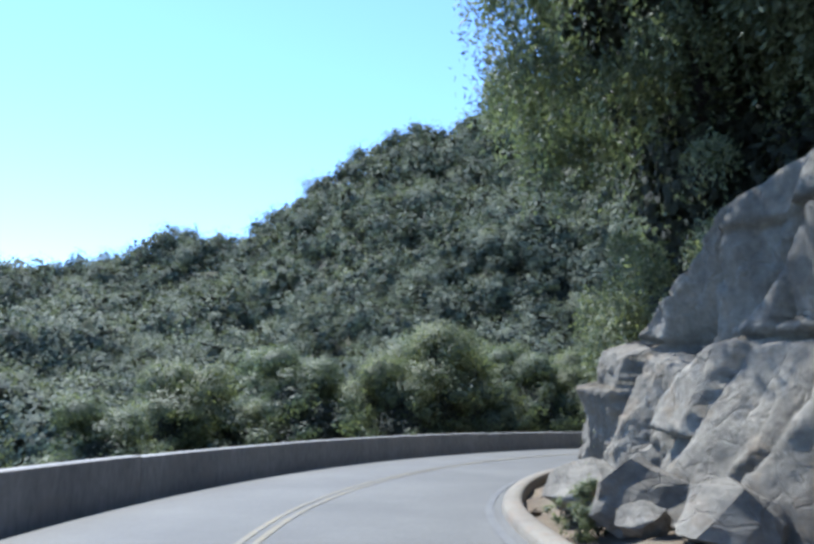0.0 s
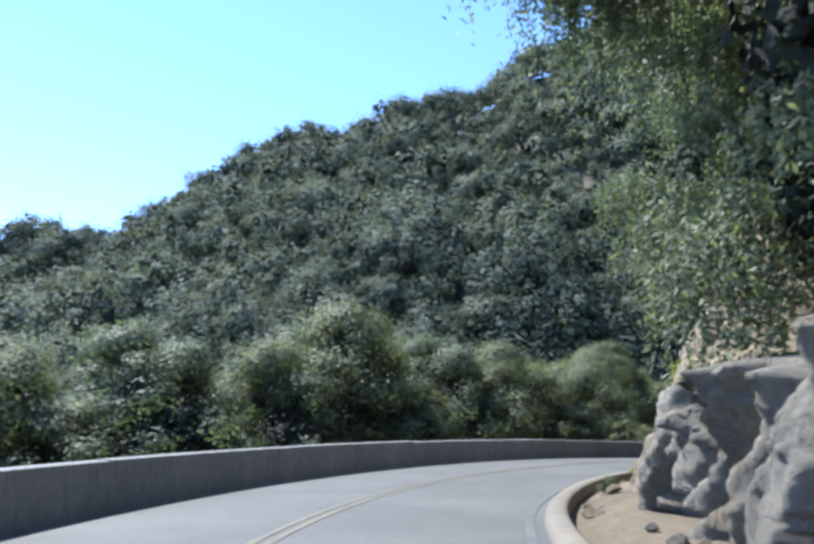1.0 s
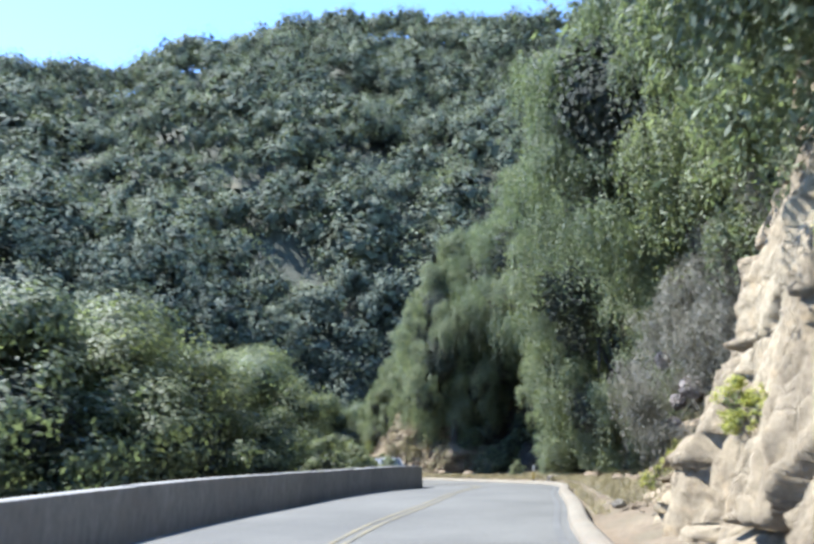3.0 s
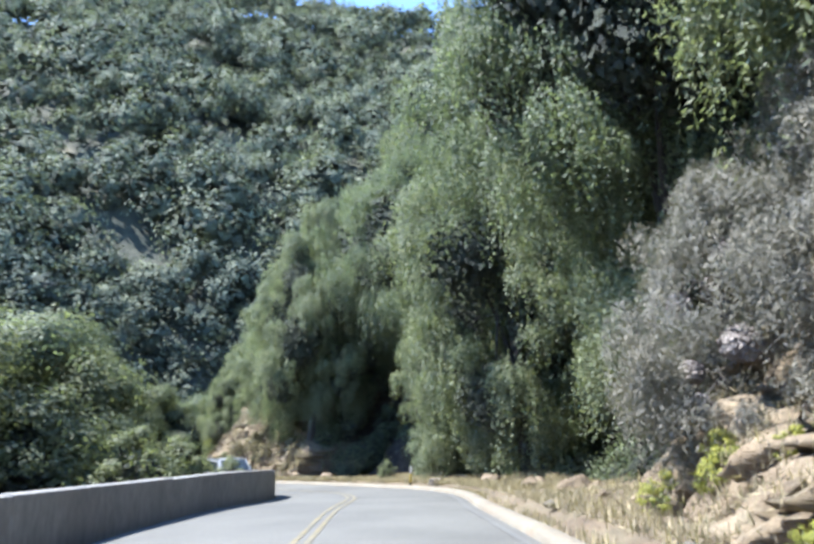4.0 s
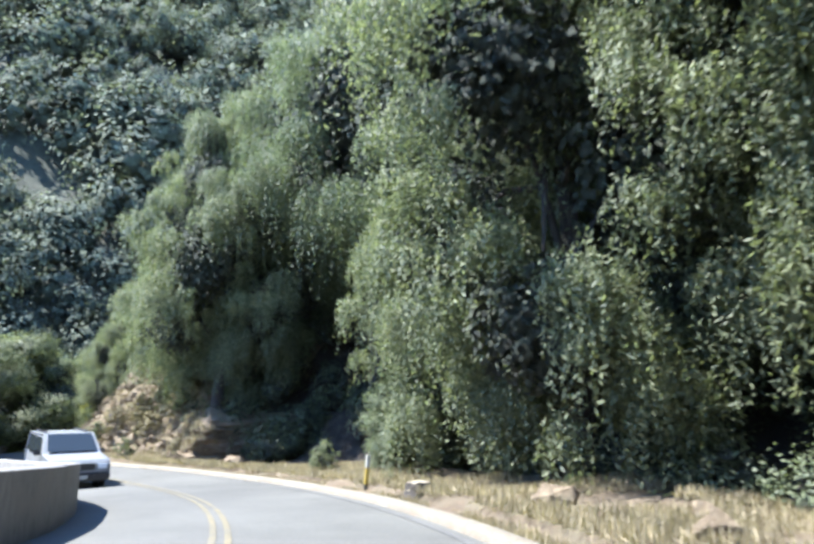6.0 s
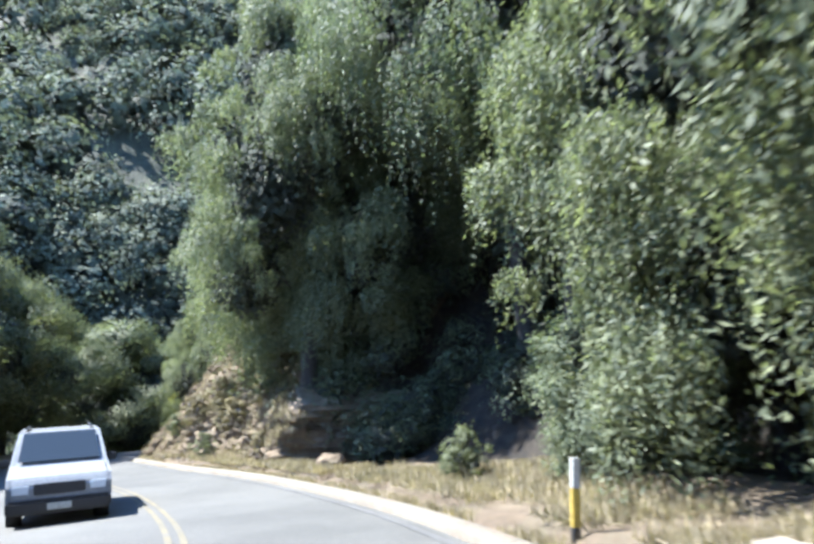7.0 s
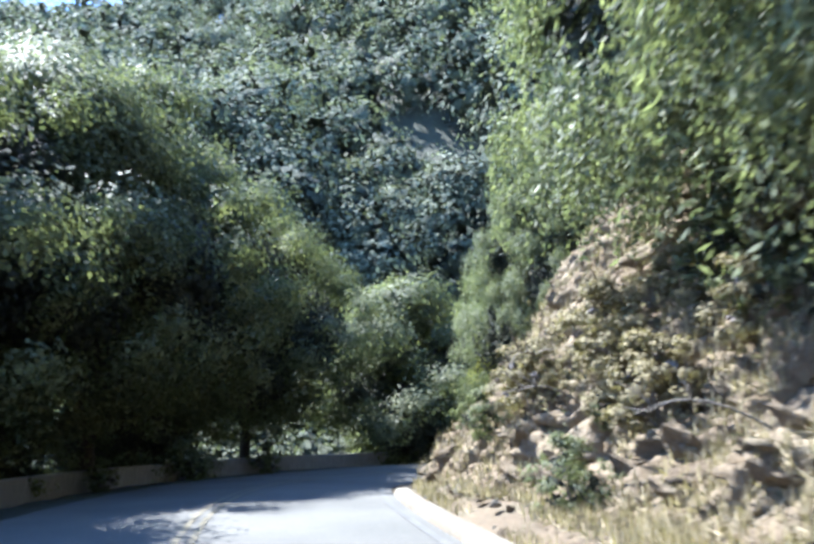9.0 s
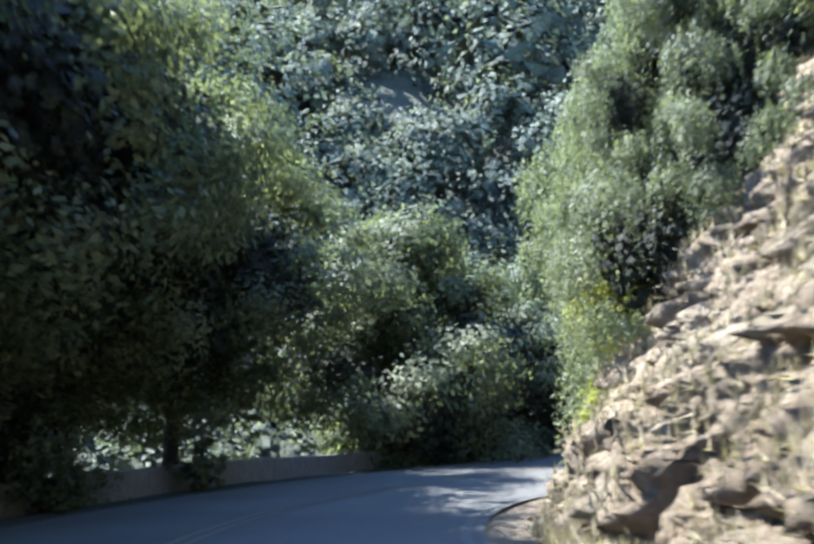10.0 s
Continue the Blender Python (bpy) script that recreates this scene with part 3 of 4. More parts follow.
for s_, o_, q_, k_ in [(10.7, 4.55, (1.5, 1.6, 1.0), 1), (9.1, 4.8, (1.4, 1.7, 1.1), 3), (12.3, 4.45, (0.8, 0.8, 0.6), 5), (8.0, 4.5, (0.7, 0.8, 0.5), 1), (13.6, 4.4, (0.5, 0.5, 0.4), 3), (7.2, 5.2, (1.2, 1.2, 0.9), 5), (11.6, 4.3, (0.45, 0.5, 0.35), 3)]:
    boulder(s_, o_, q_, k_, "pale grey chipped boulder lying at the cliff's foot", rz=s_ * 2.3)
for s_, o_, q_, k_ in [(58.5, 5.2, (0.9, 0.7, 0.6), 2), (55.6, 5.6, (0.7, 0.6, 0.5), 0), (53.2, 6.2, (1.1, 0.8, 0.7), 4), (52.2, 6.6, (0.8, 0.7, 0.6), 2), (56.6, 6.3, (0.5, 0.5, 0.4), 0), (61.2, 6.6, (0.4, 0.4, 0.3), 4), (77.0, 5.4, (1.0, 0.7, 0.7), 2)]:
    boulder(s_, o_, q_, k_, "dusty broken stone lying in dry roadside grass", rz=s_ * 1.7)
r_st = np.random.default_rng(5)
# broken slabs standing proud of the outcrop and the ledge
for ob_, wall_, n_, u0_, u1_ in ((outcrop_ob, outcrop, 150, 3, 140), (ledge_ob, ledge, 60, 10, 140)):
    for k_ in range(n_):
        p_ = wall_[r_st.integers(u0_, u1_), r_st.integers(3, int(wall_.shape[1] * 0.8))]
        w_ = r_st.uniform(0.12, 0.46) ** 1.3
        slab = part("rock_slab", BOULDERS[2 * (k_ % 3)], ob_)
        slab.matrix_basis = Matrix.LocRotScale(Vector(p_) - ob_.location, Euler((r_st.uniform(-0.5, 0.5), r_st.uniform(-1.2, -0.3), r_st.uniform(-0.5, 1.0))), Vector((w_ * 0.7, w_ * 1.5, w_ * 2.4)))
for k_ in range(86):
    s_ = r_st.uniform(38, 52) if k_ < 26 else r_st.uniform(12, 36) if k_ < 46 else r_st.uniform(86, 101)
    o_ = r_st.uniform(3.9, 6.8) if k_ < 26 else r_st.uniform(3.75, 4.4)
    w_ = r_st.uniform(0.08, 0.34)
    boulder(s_, o_, (w_ * 1.3, w_, w_ * 0.8), k_, "small loose stone fallen onto the earth verge", rz=k_ * 1.1)

# ---- plants ----
def leafy_crown(seed, height, spread, base, n, size, weep, per=26, count=12, aspect=2.0, inner=0.52):
    """A ragged crown of many leaf clumps over a few big masses; weeping ones hang in strands."""
    r = np.random.default_rng(seed)
    masses = crown_masses(height, spread, base, r, count, weep)
    p, rc, d = crown_clumps(masses, per, r, 0.09 * spread, 0.22 * spread, base)
    low = min(base, 0.1)
    if weep:
        # strands of a dozen leaves that start on a clump and hang down from it
        m = n // 12
        k = r.choice(len(p), m, p=rc ** 2 / (rc ** 2).sum())
        nn = r.normal(size=(m, 3))
        nn[:, 2] = np.abs(nn[:, 2]) * 0.9 - 0.25
        nn /= np.linalg.norm(nn, axis=1)[:, None]
        top = p[k] + nn * (rc[k] * r.uniform(0.45, 1.0, m))[:, None] * np.array([0.85, 0.85, 0.8])
        drop = rc[k] * (0.5 + r.exponential(0.75, m)).clip(0, 2.6)
        u = (np.arange(12)[None] + r.random((m, 12))) / 12
        bow = nn[:, None, :2] * (0.22 * rc[k])[:, None, None] * np.sqrt(u)[..., None]
        c = np.concatenate([top[:, None, :2] + bow, (top[:, None, 2] - drop[:, None] * u)[..., None]], -1)
        c = (c + r.normal(size=c.shape) * 0.35 * size).reshape(-1, 3)
        k, nn = np.repeat(k, 12), np.repeat(nn, 12, 0)
    else:
        k = r.choice(len(p), n, p=rc ** 2 / (rc ** 2).sum())
        off = r.normal(size=(n, 3))
        nn = off / np.linalg.norm(off, axis=1)[:, None]
        c = p[k] + nn * (rc[k] * r.uniform(0.2, 1.2, n))[:, None] * np.array([1, 1, 0.75])
    c[:, 2] = np.where(c[:, 2] < low, low + r.random(len(c)) ** 2 * 2.0, c[:, 2])
    face = 0.7 * nn + 0.6 * d[k] + np.array([0, 0, 0.35])
    blades = leaves(c, size * (1.3 if weep else 1.0), 0.6 if weep else 0.0, aspect * (1.5 if weep else 1.0), r, face, 0.24)
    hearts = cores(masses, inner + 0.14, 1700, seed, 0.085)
    return blades, masses, hearts


def limbs(seed, lobes, height, radius):
    """Trunk and limbs that reach into the lobes."""
    r = np.random.default_rng(seed)
    top = np.array([r.normal() * 0.4, r.normal() * 0.4, height * 0.62])
    k = np.linspace(0, 1, 7)[:, None]
    trunk = tube(k * top + np.c_[np.sin(k * 5) * 0.15, np.cos(k * 4) * 0.12 - 0.12, 0 * k - 0.3 * (1 - k)], radius * (1 - 0.6 * k[:, 0]))
    arms = []
    for lobe in lobes[:12]:
        a = top * r.uniform(0.35, 0.95)
        b = np.array(lobe[:3])
        m = (a + b) / 2 + np.array([0, 0, 0.5])
        arms.append(tube([a, m, b], [radius * 0.36, radius * 0.22, radius * 0.06], 5))
    return trunk, arms


def tree_kind(name, seed, height, spread, base, n, size, leaf, weeping, radius, label, heart=None, per=26, aspect=2.0, inner=0.52):
    crown, lobes, hearts = leafy_crown(seed, height, spread, base, n, size, weeping, per, aspect=aspect, inner=inner)
    trunk, arms = limbs(seed + 1, lobes, height, radius)
    t = empty(name)
    part("trunk", mesh_from("trunk", *trunk, bark, True), t, "dark rough bark")
    for arm in arms:
        part("limb", mesh_from("limb", *arm, bark, True), t)
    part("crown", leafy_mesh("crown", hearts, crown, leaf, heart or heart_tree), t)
    return tagged(t, label, "tree" if height > 2.6 else "shrub")


def put(ob, s, o, size=1.0, rz=0.0, first=False, z=None, label="", tilt=0.0):
    p = at(s, o)
    zz = ground_z(s, o) - 0.05 if z is None else float(p[2]) + z
    m = Matrix.LocRotScale(Vector((p[0], p[1], zz)), Euler((tilt, 0, rz)), None)
    if first:
        ob.matrix_world = m @ Matrix.Scale(size, 4)
        c = ob
    else:
        c = copy_thing(ob, m)
        c.scale = (size,) * 3
    if label:
        c["label"] = label
    return c


pepper = [tree_kind("pepper_tree", 101, 17, 6.0, 0.3, 190000, 0.13, leaf_pepper, True, 0.36, "tall weeping tree with drooping grey-green foliage", per=16),
          tree_kind("pepper_tree", 202, 13, 5.0, 0.2, 190000, 0.105, leaf_pepper, True, 0.3, "weeping tree whose foliage hangs down to the ground", per=15),
          tree_kind("pepper_tree", 303, 11, 6.2, 1.2, 150000, 0.12, leaf_dark, True, 0.26, "dense dark tree overhanging the rocks", per=15, inner=0.4),
          tree_kind("pepper_tree", 404, 17, 6.0, 0.2, 190000, 0.115, leaf_pepper, True, 0.36, "tall weeping tree with bright drooping outer foliage", per=16),
          tree_kind("pepper_tree", 505, 17, 6.4, 7.5, 130000, 0.1, leaf_dark, True, 0.34, "tall tree with a dark canopy high over the verge", per=14, inner=0.6),
          tree_kind("pepper_tree", 606, 11.5, 3.5, 0.9, 170000, 0.072, leaf_pepper, True, 0.24, "slender weeping tree with pale foliage over the outcrop", per=15, inner=0.5)]
# kind, s, o, size, turn, lift over the road
for n_, (k_, s_, o_, q_, rz_, z_) in enumerate([
        (0, 57.0, 11.5, 1.05, 0.3, None), (1, 66.8, 9.2, 0.9, 1.2, None), (2, 34.5, 9.8, 1.05, 2.0, 4.0), (3, 62.0, 8.4, 1.0, 0.9, None), (4, 73.0, 11.0, 1.15, 0.9, None), (5, 80.6, 6.5, 1.35, 0.4, 2.2), (4, 75.8, 12.0, 1.05, 3.0, None), (4, 48.0, 11.8, 1.1, 2.0, None), (4, 53.5, 9.8, 1.12, 4.1, None), (4, 50.8, 8.4, 1.05, 0.7, None), (2, 17.0, 7.6, 1.0, 1.6, 6.6), (4, 69.0, 11.5, 1.0, 5.0, None), (1, 18.4, 9.6, 1.0, 3.9, 0.8),
        (1, 51.0, 12.0, 1.15, 3.3, None), (0, 45.5, 13.0, 1.05, 4.0, None),
        (2, 28.0, 12.4, 1.0, 0.8, 8.0), (2, 22.5, 10.6, 1.25, 5.0, 7.6), 
        (1, 85.0, 8.4, 1.0, 0.4, 3.8), (1, 81.6, 9.2, 0.9, 1.9, 3.9), (5, 101.5, 6.6, 0.75, 2.2, 0.6), (1, 108.0, 6.8, 0.95, 1.2, 0.2), (5, 104.5, 9.5, 1.1, 4.2, 2.5), (1, 113.5, 7.5, 1.1, 2.7, 1.0), (2, 90.5, 14.0, 1.0, 2.8, 7.5), (0, 86.0, 13.0, 1.05, 1.4, 4.5),
        (2, 97.5, 14.0, 1.0, 2.5, 6.6), (1, 105.0, 11.0, 0.95, 0.2, 3.0), (1, 39.5, 9.6, 0.95, 4.4, 2.2), (0, 73.0, 17.0, 1.15, 5.1, None), (0, 64.5, 16.0, 1.15, 1.1, None), (0, 54.0, 17.0, 1.15, 2.9, None),
        (0, 68.0, 16.0, 1.1, 3.7, None), (1, 60.0, 13.0, 1.2, 4.9, None), (0, 40.5, 15.0, 1.0, 0.6, None), (0, 78.0, 15.0, 1.2, 0.9, None)]):
    tr = put(pepper[k_], s_, o_, q_, rz_, first=n_ in (0, 1, 2, 3, 4, 5), z=z_)
    tr["group"] = "roadside trees"

shrub = [tree_kind("broad_tree", 404, 7.5, 4.2, -0.8, 60000, 0.15, leaf_bush, False, 0.2, "rounded olive-green tree growing below the parapet", per=22, inner=0.6),
         tree_kind("broad_tree", 505, 6.5, 3.7, -0.8, 50000, 0.14, leaf_dark, False, 0.18, "dense dark green tree on the valley side", per=22, inner=0.6),
         tree_kind("broad_tree", 606, 14, 6.4, 3.0, 100000, 0.16, leaf_bush, False, 0.3, "tall shady tree leaning over the road's bend", per=24, inner=0.48)]
for n_, (k_, s_, o_, q_, rz_) in enumerate([
        (0, 34.0, -10.5, 1.25, 0.2), (1, 27.5, -11.5, 1.15, 1.4), (2, 95.0, -6.7, 0.9, 0.5), (0, 24.0, -13.5, 1.0, 2.2), (1, 40.0, -10.0, 1.25, 0.7), (0, 46.5, -10.0, 1.15, 3.1), (1, 52.0, -9.4, 1.15, 4.2),
        (0, 57.5, -10.5, 1.2, 5.0), (1, 36.5, -15.0, 1.5, 2.6), (0, 44.0, -15.5, 1.4, 1.9), (1, 53.0, -15.5, 1.5, 0.1), (0, 62.0, -15.0, 1.4, 2.4), (1, 16.0, -15.5, 1.1, 3.3), (0, 8.0, -16.5, 1.1, 0.9),
        (1, 30.0, -17.0, 1.4, 1.0), (0, 70.0, -13.5, 1.2, 3.6), (1, 78.0, -14.0, 1.3, 4.6), (0, 86.0, -13.5, 1.2, 5.6), (2, 100.5, -7.2, 0.96, 1.5), (2, 104.0, -7.6, 0.9, 2.5), (1, 88.5, -9.0, 0.9, 0.3), (0, 94.5, -7.6, 0.8, 3.0), (1, 99.5, -7.6, 0.9, 1.0), (0, 112.0, -7.0, 1.4, 3.5), (1, 119.0, -7.5, 1.5, 4.5), (0, 125.0, -3.0, 1.4, 4.0), (2, 92.0, -16.0, 1.0, 3.3), (2, 97.6, -6.4, 1.0, 4.4), (2, 91.0, -8.6, 0.95, 5.3),
        (1, 67.6, 7.2, 0.5, 2.0), (0, 31.0, -9.5, 0.9, 3.0), (1, 37.0, -8.8, 0.85, 5.2), (0, 42.5, -8.8, 0.9, 0.9), (1, 20.0, -12.0, 0.85, 2.0), (0, 49.5, -8.8, 0.9, 1.7), (1, 65.5, -9.5, 1.0, 1.1), (0, 74.0, -10.5, 1.1, 0.3)]):
    tr = put(shrub[k_], s_, o_, q_, rz_, first=n_ < 3)
    tr["group"] = "valley trees"


def small_bush(name, seed, leaf, heart, label, n=5000, size=0.045, inner=0.55):
    crown, lobes, hearts = leafy_crown(seed, 1.0, 0.6, 0.0, n, size, False, 14, 9)
    arms = [tube([(0, 0, -0.05), np.array(b[:3]) * 0.55, np.array(b[:3])], [0.018, 0.012, 0.004], 4) for b in lobes[::2]]
    t = empty(name)
    for arm in arms:
        part("stem", mesh_from("stem", *arm, dead_wood), t)
    part("foliage", leafy_mesh("foliage", cores(lobes, inner, 30, seed), crown, leaf, heart), t)
    return tagged(t, label, "shrub", group="roadside shrubs")


yellow = small_bush("yellow_shrub", 61, leaf_yellow, leaf_bush, "small yellow flowering shrub clinging to the rock")
green = small_bush("green_shrub", 62, leaf_bush, heart_tree, "low green shrub on the verge")
grey = small_bush("dry_shrub", 63, leaf_brush, dead_wood, "straw-brown dried-out shrub on the bank", 7000, 0.055, 0.22)
for n_, (s_, h_, q_) in enumerate([(31.3, 2.6, 0.9), (30.2, 1.75, 0.65), (35.4, 1.5, 0.7), (36.6, 0.5, 0.45), (27.4, 0.3, 0.5), (28.4, 0.3, 0.35), (38.6, 0.9, 0.5), (22.6, 3.6, 0.45), (21.9, 4.3, 0.4), (33.4, 2.6, 0.4)]):
    face_ = pale[int((s_ - 20.0) / 0.07)]
    p_ = face_[np.abs(face_[:, 2] - (at(s_, 0)[2] + h_)).argmin()]
    m_ = Matrix.LocRotScale(Vector(p_) - Vector((0, 0, 0.15)), Euler((0, 0, n_ * 1.3)), None)
    c_ = yellow if n_ == 0 else copy_thing(yellow, m_)
    c_.matrix_world = m_ @ Matrix.Scale(q_, 4)
for n_, (s_, o_, q_, z_) in enumerate([(44.6, 5.5, 0.7, None), (43.4, 5.9, 0.9, 0.5), (45.4, 6.2, 0.7, 0.4), (42.2, 6.1, 0.5, 0.9), (40.5, 5.2, 0.45, None), (41.4, 6.9, 0.5, 1.9)]):
    put(yellow, s_, o_, q_, n_ * 1.3, z=z_)
for n_, (s_, o_, q_, z_) in enumerate([(70.5, 5.6, 1.1, None), (86.3, 4.9, 1.1, None), (71.6, 6.2, 0.8, None), (9.2, 4.1, 0.8, None), (24.6, 4.1, 0.5, None), (80.0, 7.0, 1.0, 2.2), (90.5, 4.8, 1.0, 1.0), (52.6, -4.5, 1.9, None), (55.2, -4.4, 1.5, None), (50.4, -4.8, 2.1, None), (57.4, -3.9, 1.5, None), (59.6, -3.7, 1.2, None), (99.5, -4.4, 1.0, None), (102.5, -4.3, 1.2, None), (96.0, -4.5, 0.9, None)]):
    put(green, s_, o_, q_, n_ * 1.9, first=n_ == 0, z=z_)
for n_, (s_, o_, q_, z_) in enumerate([(85.0, 7.0, 1.3, 2.2), (87.5, 6.6, 1.2, 1.8), (82.0, 7.2, 1.2, 1.9), (42.0, 7.0, 1.0, None), (46.5, 7.6, 1.2, None), (48.5, 8.2, 1.3, None)]):
    put(grey, s_, o_, q_, n_ * 2.1, first=n_ == 0, z=z_)
put(yellow, 101.8, 5.6, 1.9, 0.8, z=2.3, label="yellow-green leafy shrub at the corner of the outcrop")
put(yellow, 100.6, 4.9, 0.9, 2.0, z=1.1, label="yellow-green leafy shrub at the corner of the outcrop")
r_o = np.random.default_rng(44)
for k_ in range(20):
    p_ = outcrop[r_o.integers(30, 150), r_o.integers(20, 66)]
    c_ = copy_thing(grey if k_ % 4 else green, Matrix.LocRotScale(Vector(p_) - Vector((0, 0, 0.12)), Euler((0, 0, k_ * 1.3)), None))
    c_.scale = (r_o.uniform(0.5, 1.5),) * 3
    c_["label"] = "dry brush growing out of the crumbling outcrop" if k_ % 4 else "small green shrub growing out of the outcrop"
dry_tree = tree_kind("dry_weeping_tree", 707, 6.5, 2.7, 0.5, 90000, 0.12, leaf_grey, True, 0.14, "grey half-dead weeping tree on the bank", heart=dead_wood, per=30, aspect=6.0, inner=0.06)
for n_, (s_, o_, q_) in enumerate([(44.2, 7.0, 0.85), (42.2, 7.8, 0.85), (40.5, 8.6, 0.8)]):
    put(dry_tree, s_, o_, q_, n_ * 2.3, first=n_ == 0)


def scatter(name, places, radii, cards, size, mat, label, category, seed, squash=0.75, heart=None, grain=60, sub=13, far=False):
    """Many ragged leafy domes in one mesh, for growth that nobody could count."""
    r = np.random.default_rng(seed)
    n = len(places)
    d = r.normal(size=(n, sub, 3))
    d[..., 2] = np.abs(d[..., 2]) * 1.1 - 0.3
    d /= np.linalg.norm(d, axis=2)[..., None]
    rs = radii[:, None] * r.uniform(0.24, 0.48, (n, sub))
    mid = places[:, None] + d * (radii[:, None] * r.uniform(0.55, 0.95, (n, sub)))[..., None] * np.array([1, 1, squash])
    k, j = np.repeat(np.arange(n), cards), r.integers(0, sub, n * cards)
    off = r.normal(size=(len(k), 3))
    off /= np.linalg.norm(off, axis=1)[:, None]
    c = mid[k, j] + off * (rs[k, j] * r.uniform(0.55, 1.15, len(k)))[:, None]
    face = 0.6 * off + (0.9 if far else 0.35) * d[k, j] + np.array([0, 0, 0.3])
    blades = leaves(c, size * np.sqrt(radii[k] / radii.mean()), 0.0, 1.5, r, face, 0.2)
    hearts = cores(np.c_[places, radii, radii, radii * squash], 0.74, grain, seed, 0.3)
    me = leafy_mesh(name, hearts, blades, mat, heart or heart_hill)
    if far:   # rounded shading over each far crown
        inner = hearts[0] - np.repeat(places, grain * 4, axis=0)
        outer = np.repeat(0.5 * off + 0.8 * d[k, j] + np.array([0, 0, 0.15]), 4, axis=0)
        nrm = np.concatenate([inner, outer])
        nrm /= np.linalg.norm(nrm, axis=1)[:, None] + 1e-9
        me.polygons.foreach_set("use_smooth", np.ones(len(me.polygons), bool))
        me.normals_split_custom_set_from_vertices(nrm.tolist())
    return tagged(new(name, me), label, category, kind="stuff")


r_h = np.random.default_rng(77)


def hillside(n, d0, d1, chance, low, high):
    """Places for scrub on the open slopes ahead and across the valley, with their radii."""
    az = np.radians(r_h.uniform(-44, 80, n))
    d = np.sqrt(r_h.uniform(d0 ** 2, d1 ** 2, n))
    hx, hy = 10 + d * np.sin(az), 30 + d * np.cos(az)
    hs, ho, _ = along(hx, hy)
    bare = fbm(hx / 20, hy / 20, 3, 3)
    keep = ((ho < -11) | (ho > 22) | ((hs > 104) & (np.abs(ho) > 9))) & (r_h.random(n) < chance * np.where(bare > 0.75, 0.8, 1))
    q = np.stack([hx, hy, terrain(hx, hy)], -1)[keep]
    rad = (low + (high - low) * r_h.random(len(q)) ** 1.5) * np.where(bare[keep] < -0.2, 1.3, 1)
    q[:, 2] += 0.35 * rad
    return q, rad


pl, rad = hillside(2500, 20, 125, 0.98, 1.9, 5.4)
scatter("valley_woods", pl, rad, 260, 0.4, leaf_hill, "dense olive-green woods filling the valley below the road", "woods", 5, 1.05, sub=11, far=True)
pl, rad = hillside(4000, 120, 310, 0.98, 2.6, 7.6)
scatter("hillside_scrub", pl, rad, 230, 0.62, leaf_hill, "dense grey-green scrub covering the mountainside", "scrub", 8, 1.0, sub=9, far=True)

# thin trees along the skyline
ra = np.radians(r_h.uniform(-44, 70, 260))
ca_ = np.array(CREST, float)
rd = np.interp(np.degrees(ra), ca_[:, 0], ca_[:, 1]) * r_h.uniform(0.9, 1.0, 260)
rp = np.stack([10 + rd * np.sin(ra), 30 + rd * np.cos(ra), 0 * ra], -1)
rp[:, 2] = terrain(rp[:, 0], rp[:, 1]) + r_h.uniform(2.0, 5.0, 260)
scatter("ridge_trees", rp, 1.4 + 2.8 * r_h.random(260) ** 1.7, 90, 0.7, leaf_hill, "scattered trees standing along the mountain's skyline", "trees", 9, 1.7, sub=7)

# bare dead trunks on the skyline
snag = []
for k_ in range(40):
    q_ = rp[k_ * 6] - np.array([0, 0, 2.0])
    h_ = r_h.uniform(5, 10)
    snag.append(tube([q_, q_ + (0.2, 0.1, h_ * 0.5), q_ + (r_h.uniform(-0.5, 0.5), 0.2, h_)], [0.2, 0.14, 0.04], 5))
    snag.append(tube([q_ + (0.2, 0.1, h_ * 0.5), q_ + (r_h.uniform(-1.5, 1.5), 0.3, h_ * 0.8)], [0.09, 0.03], 4))
tagged(new("skyline_snags", mesh_from("skyline_snags", *join(snag), dead_wood)), "bare dead tree trunks standing along the skyline", "dead trees", kind="stuff")

# woods on the uphill bank behind the first trees
bs, bo = r_h.uniform(-12, 124, 800), r_h.uniform(13, 34, 800)
bp = at(bs, bo)
bz = terrain(bp[:, 0], bp[:, 1])
bp[:, 2] = bz + r_h.uniform(0.5, 7, 800)
scatter("bank_woods", bp, r_h.uniform(1.6, 3.2, 800), 110, 0.32, leaf_dark, "dark woods climbing the steep bank behind the road", "woods", 6, 1.0, heart=heart_tree)
us = r_h.uniform(50, 77.5, 170)
uo = np.interp(us, [44, 47, 55, 62, 68, 73, 77.5], [9.6, 9.6, 9.4, 8.2, 7.8, 8.6, 8.0]) + r_h.random(170) * 5.5
hollow = (us > 67.5) & (us < 78)
uo = np.where(hollow, uo + 1.7, uo)
up_ = at(us, uo)
up_[:, 2] = terrain(up_[:, 0], up_[:, 1]) + 0.25
es_, eo_ = r_h.uniform(79.0, 84, 60), r_h.uniform(7.2, 12, 60)
ep_ = at(es_, eo_, np.maximum(2.0, (eo_ - 5.6) * 1.05))
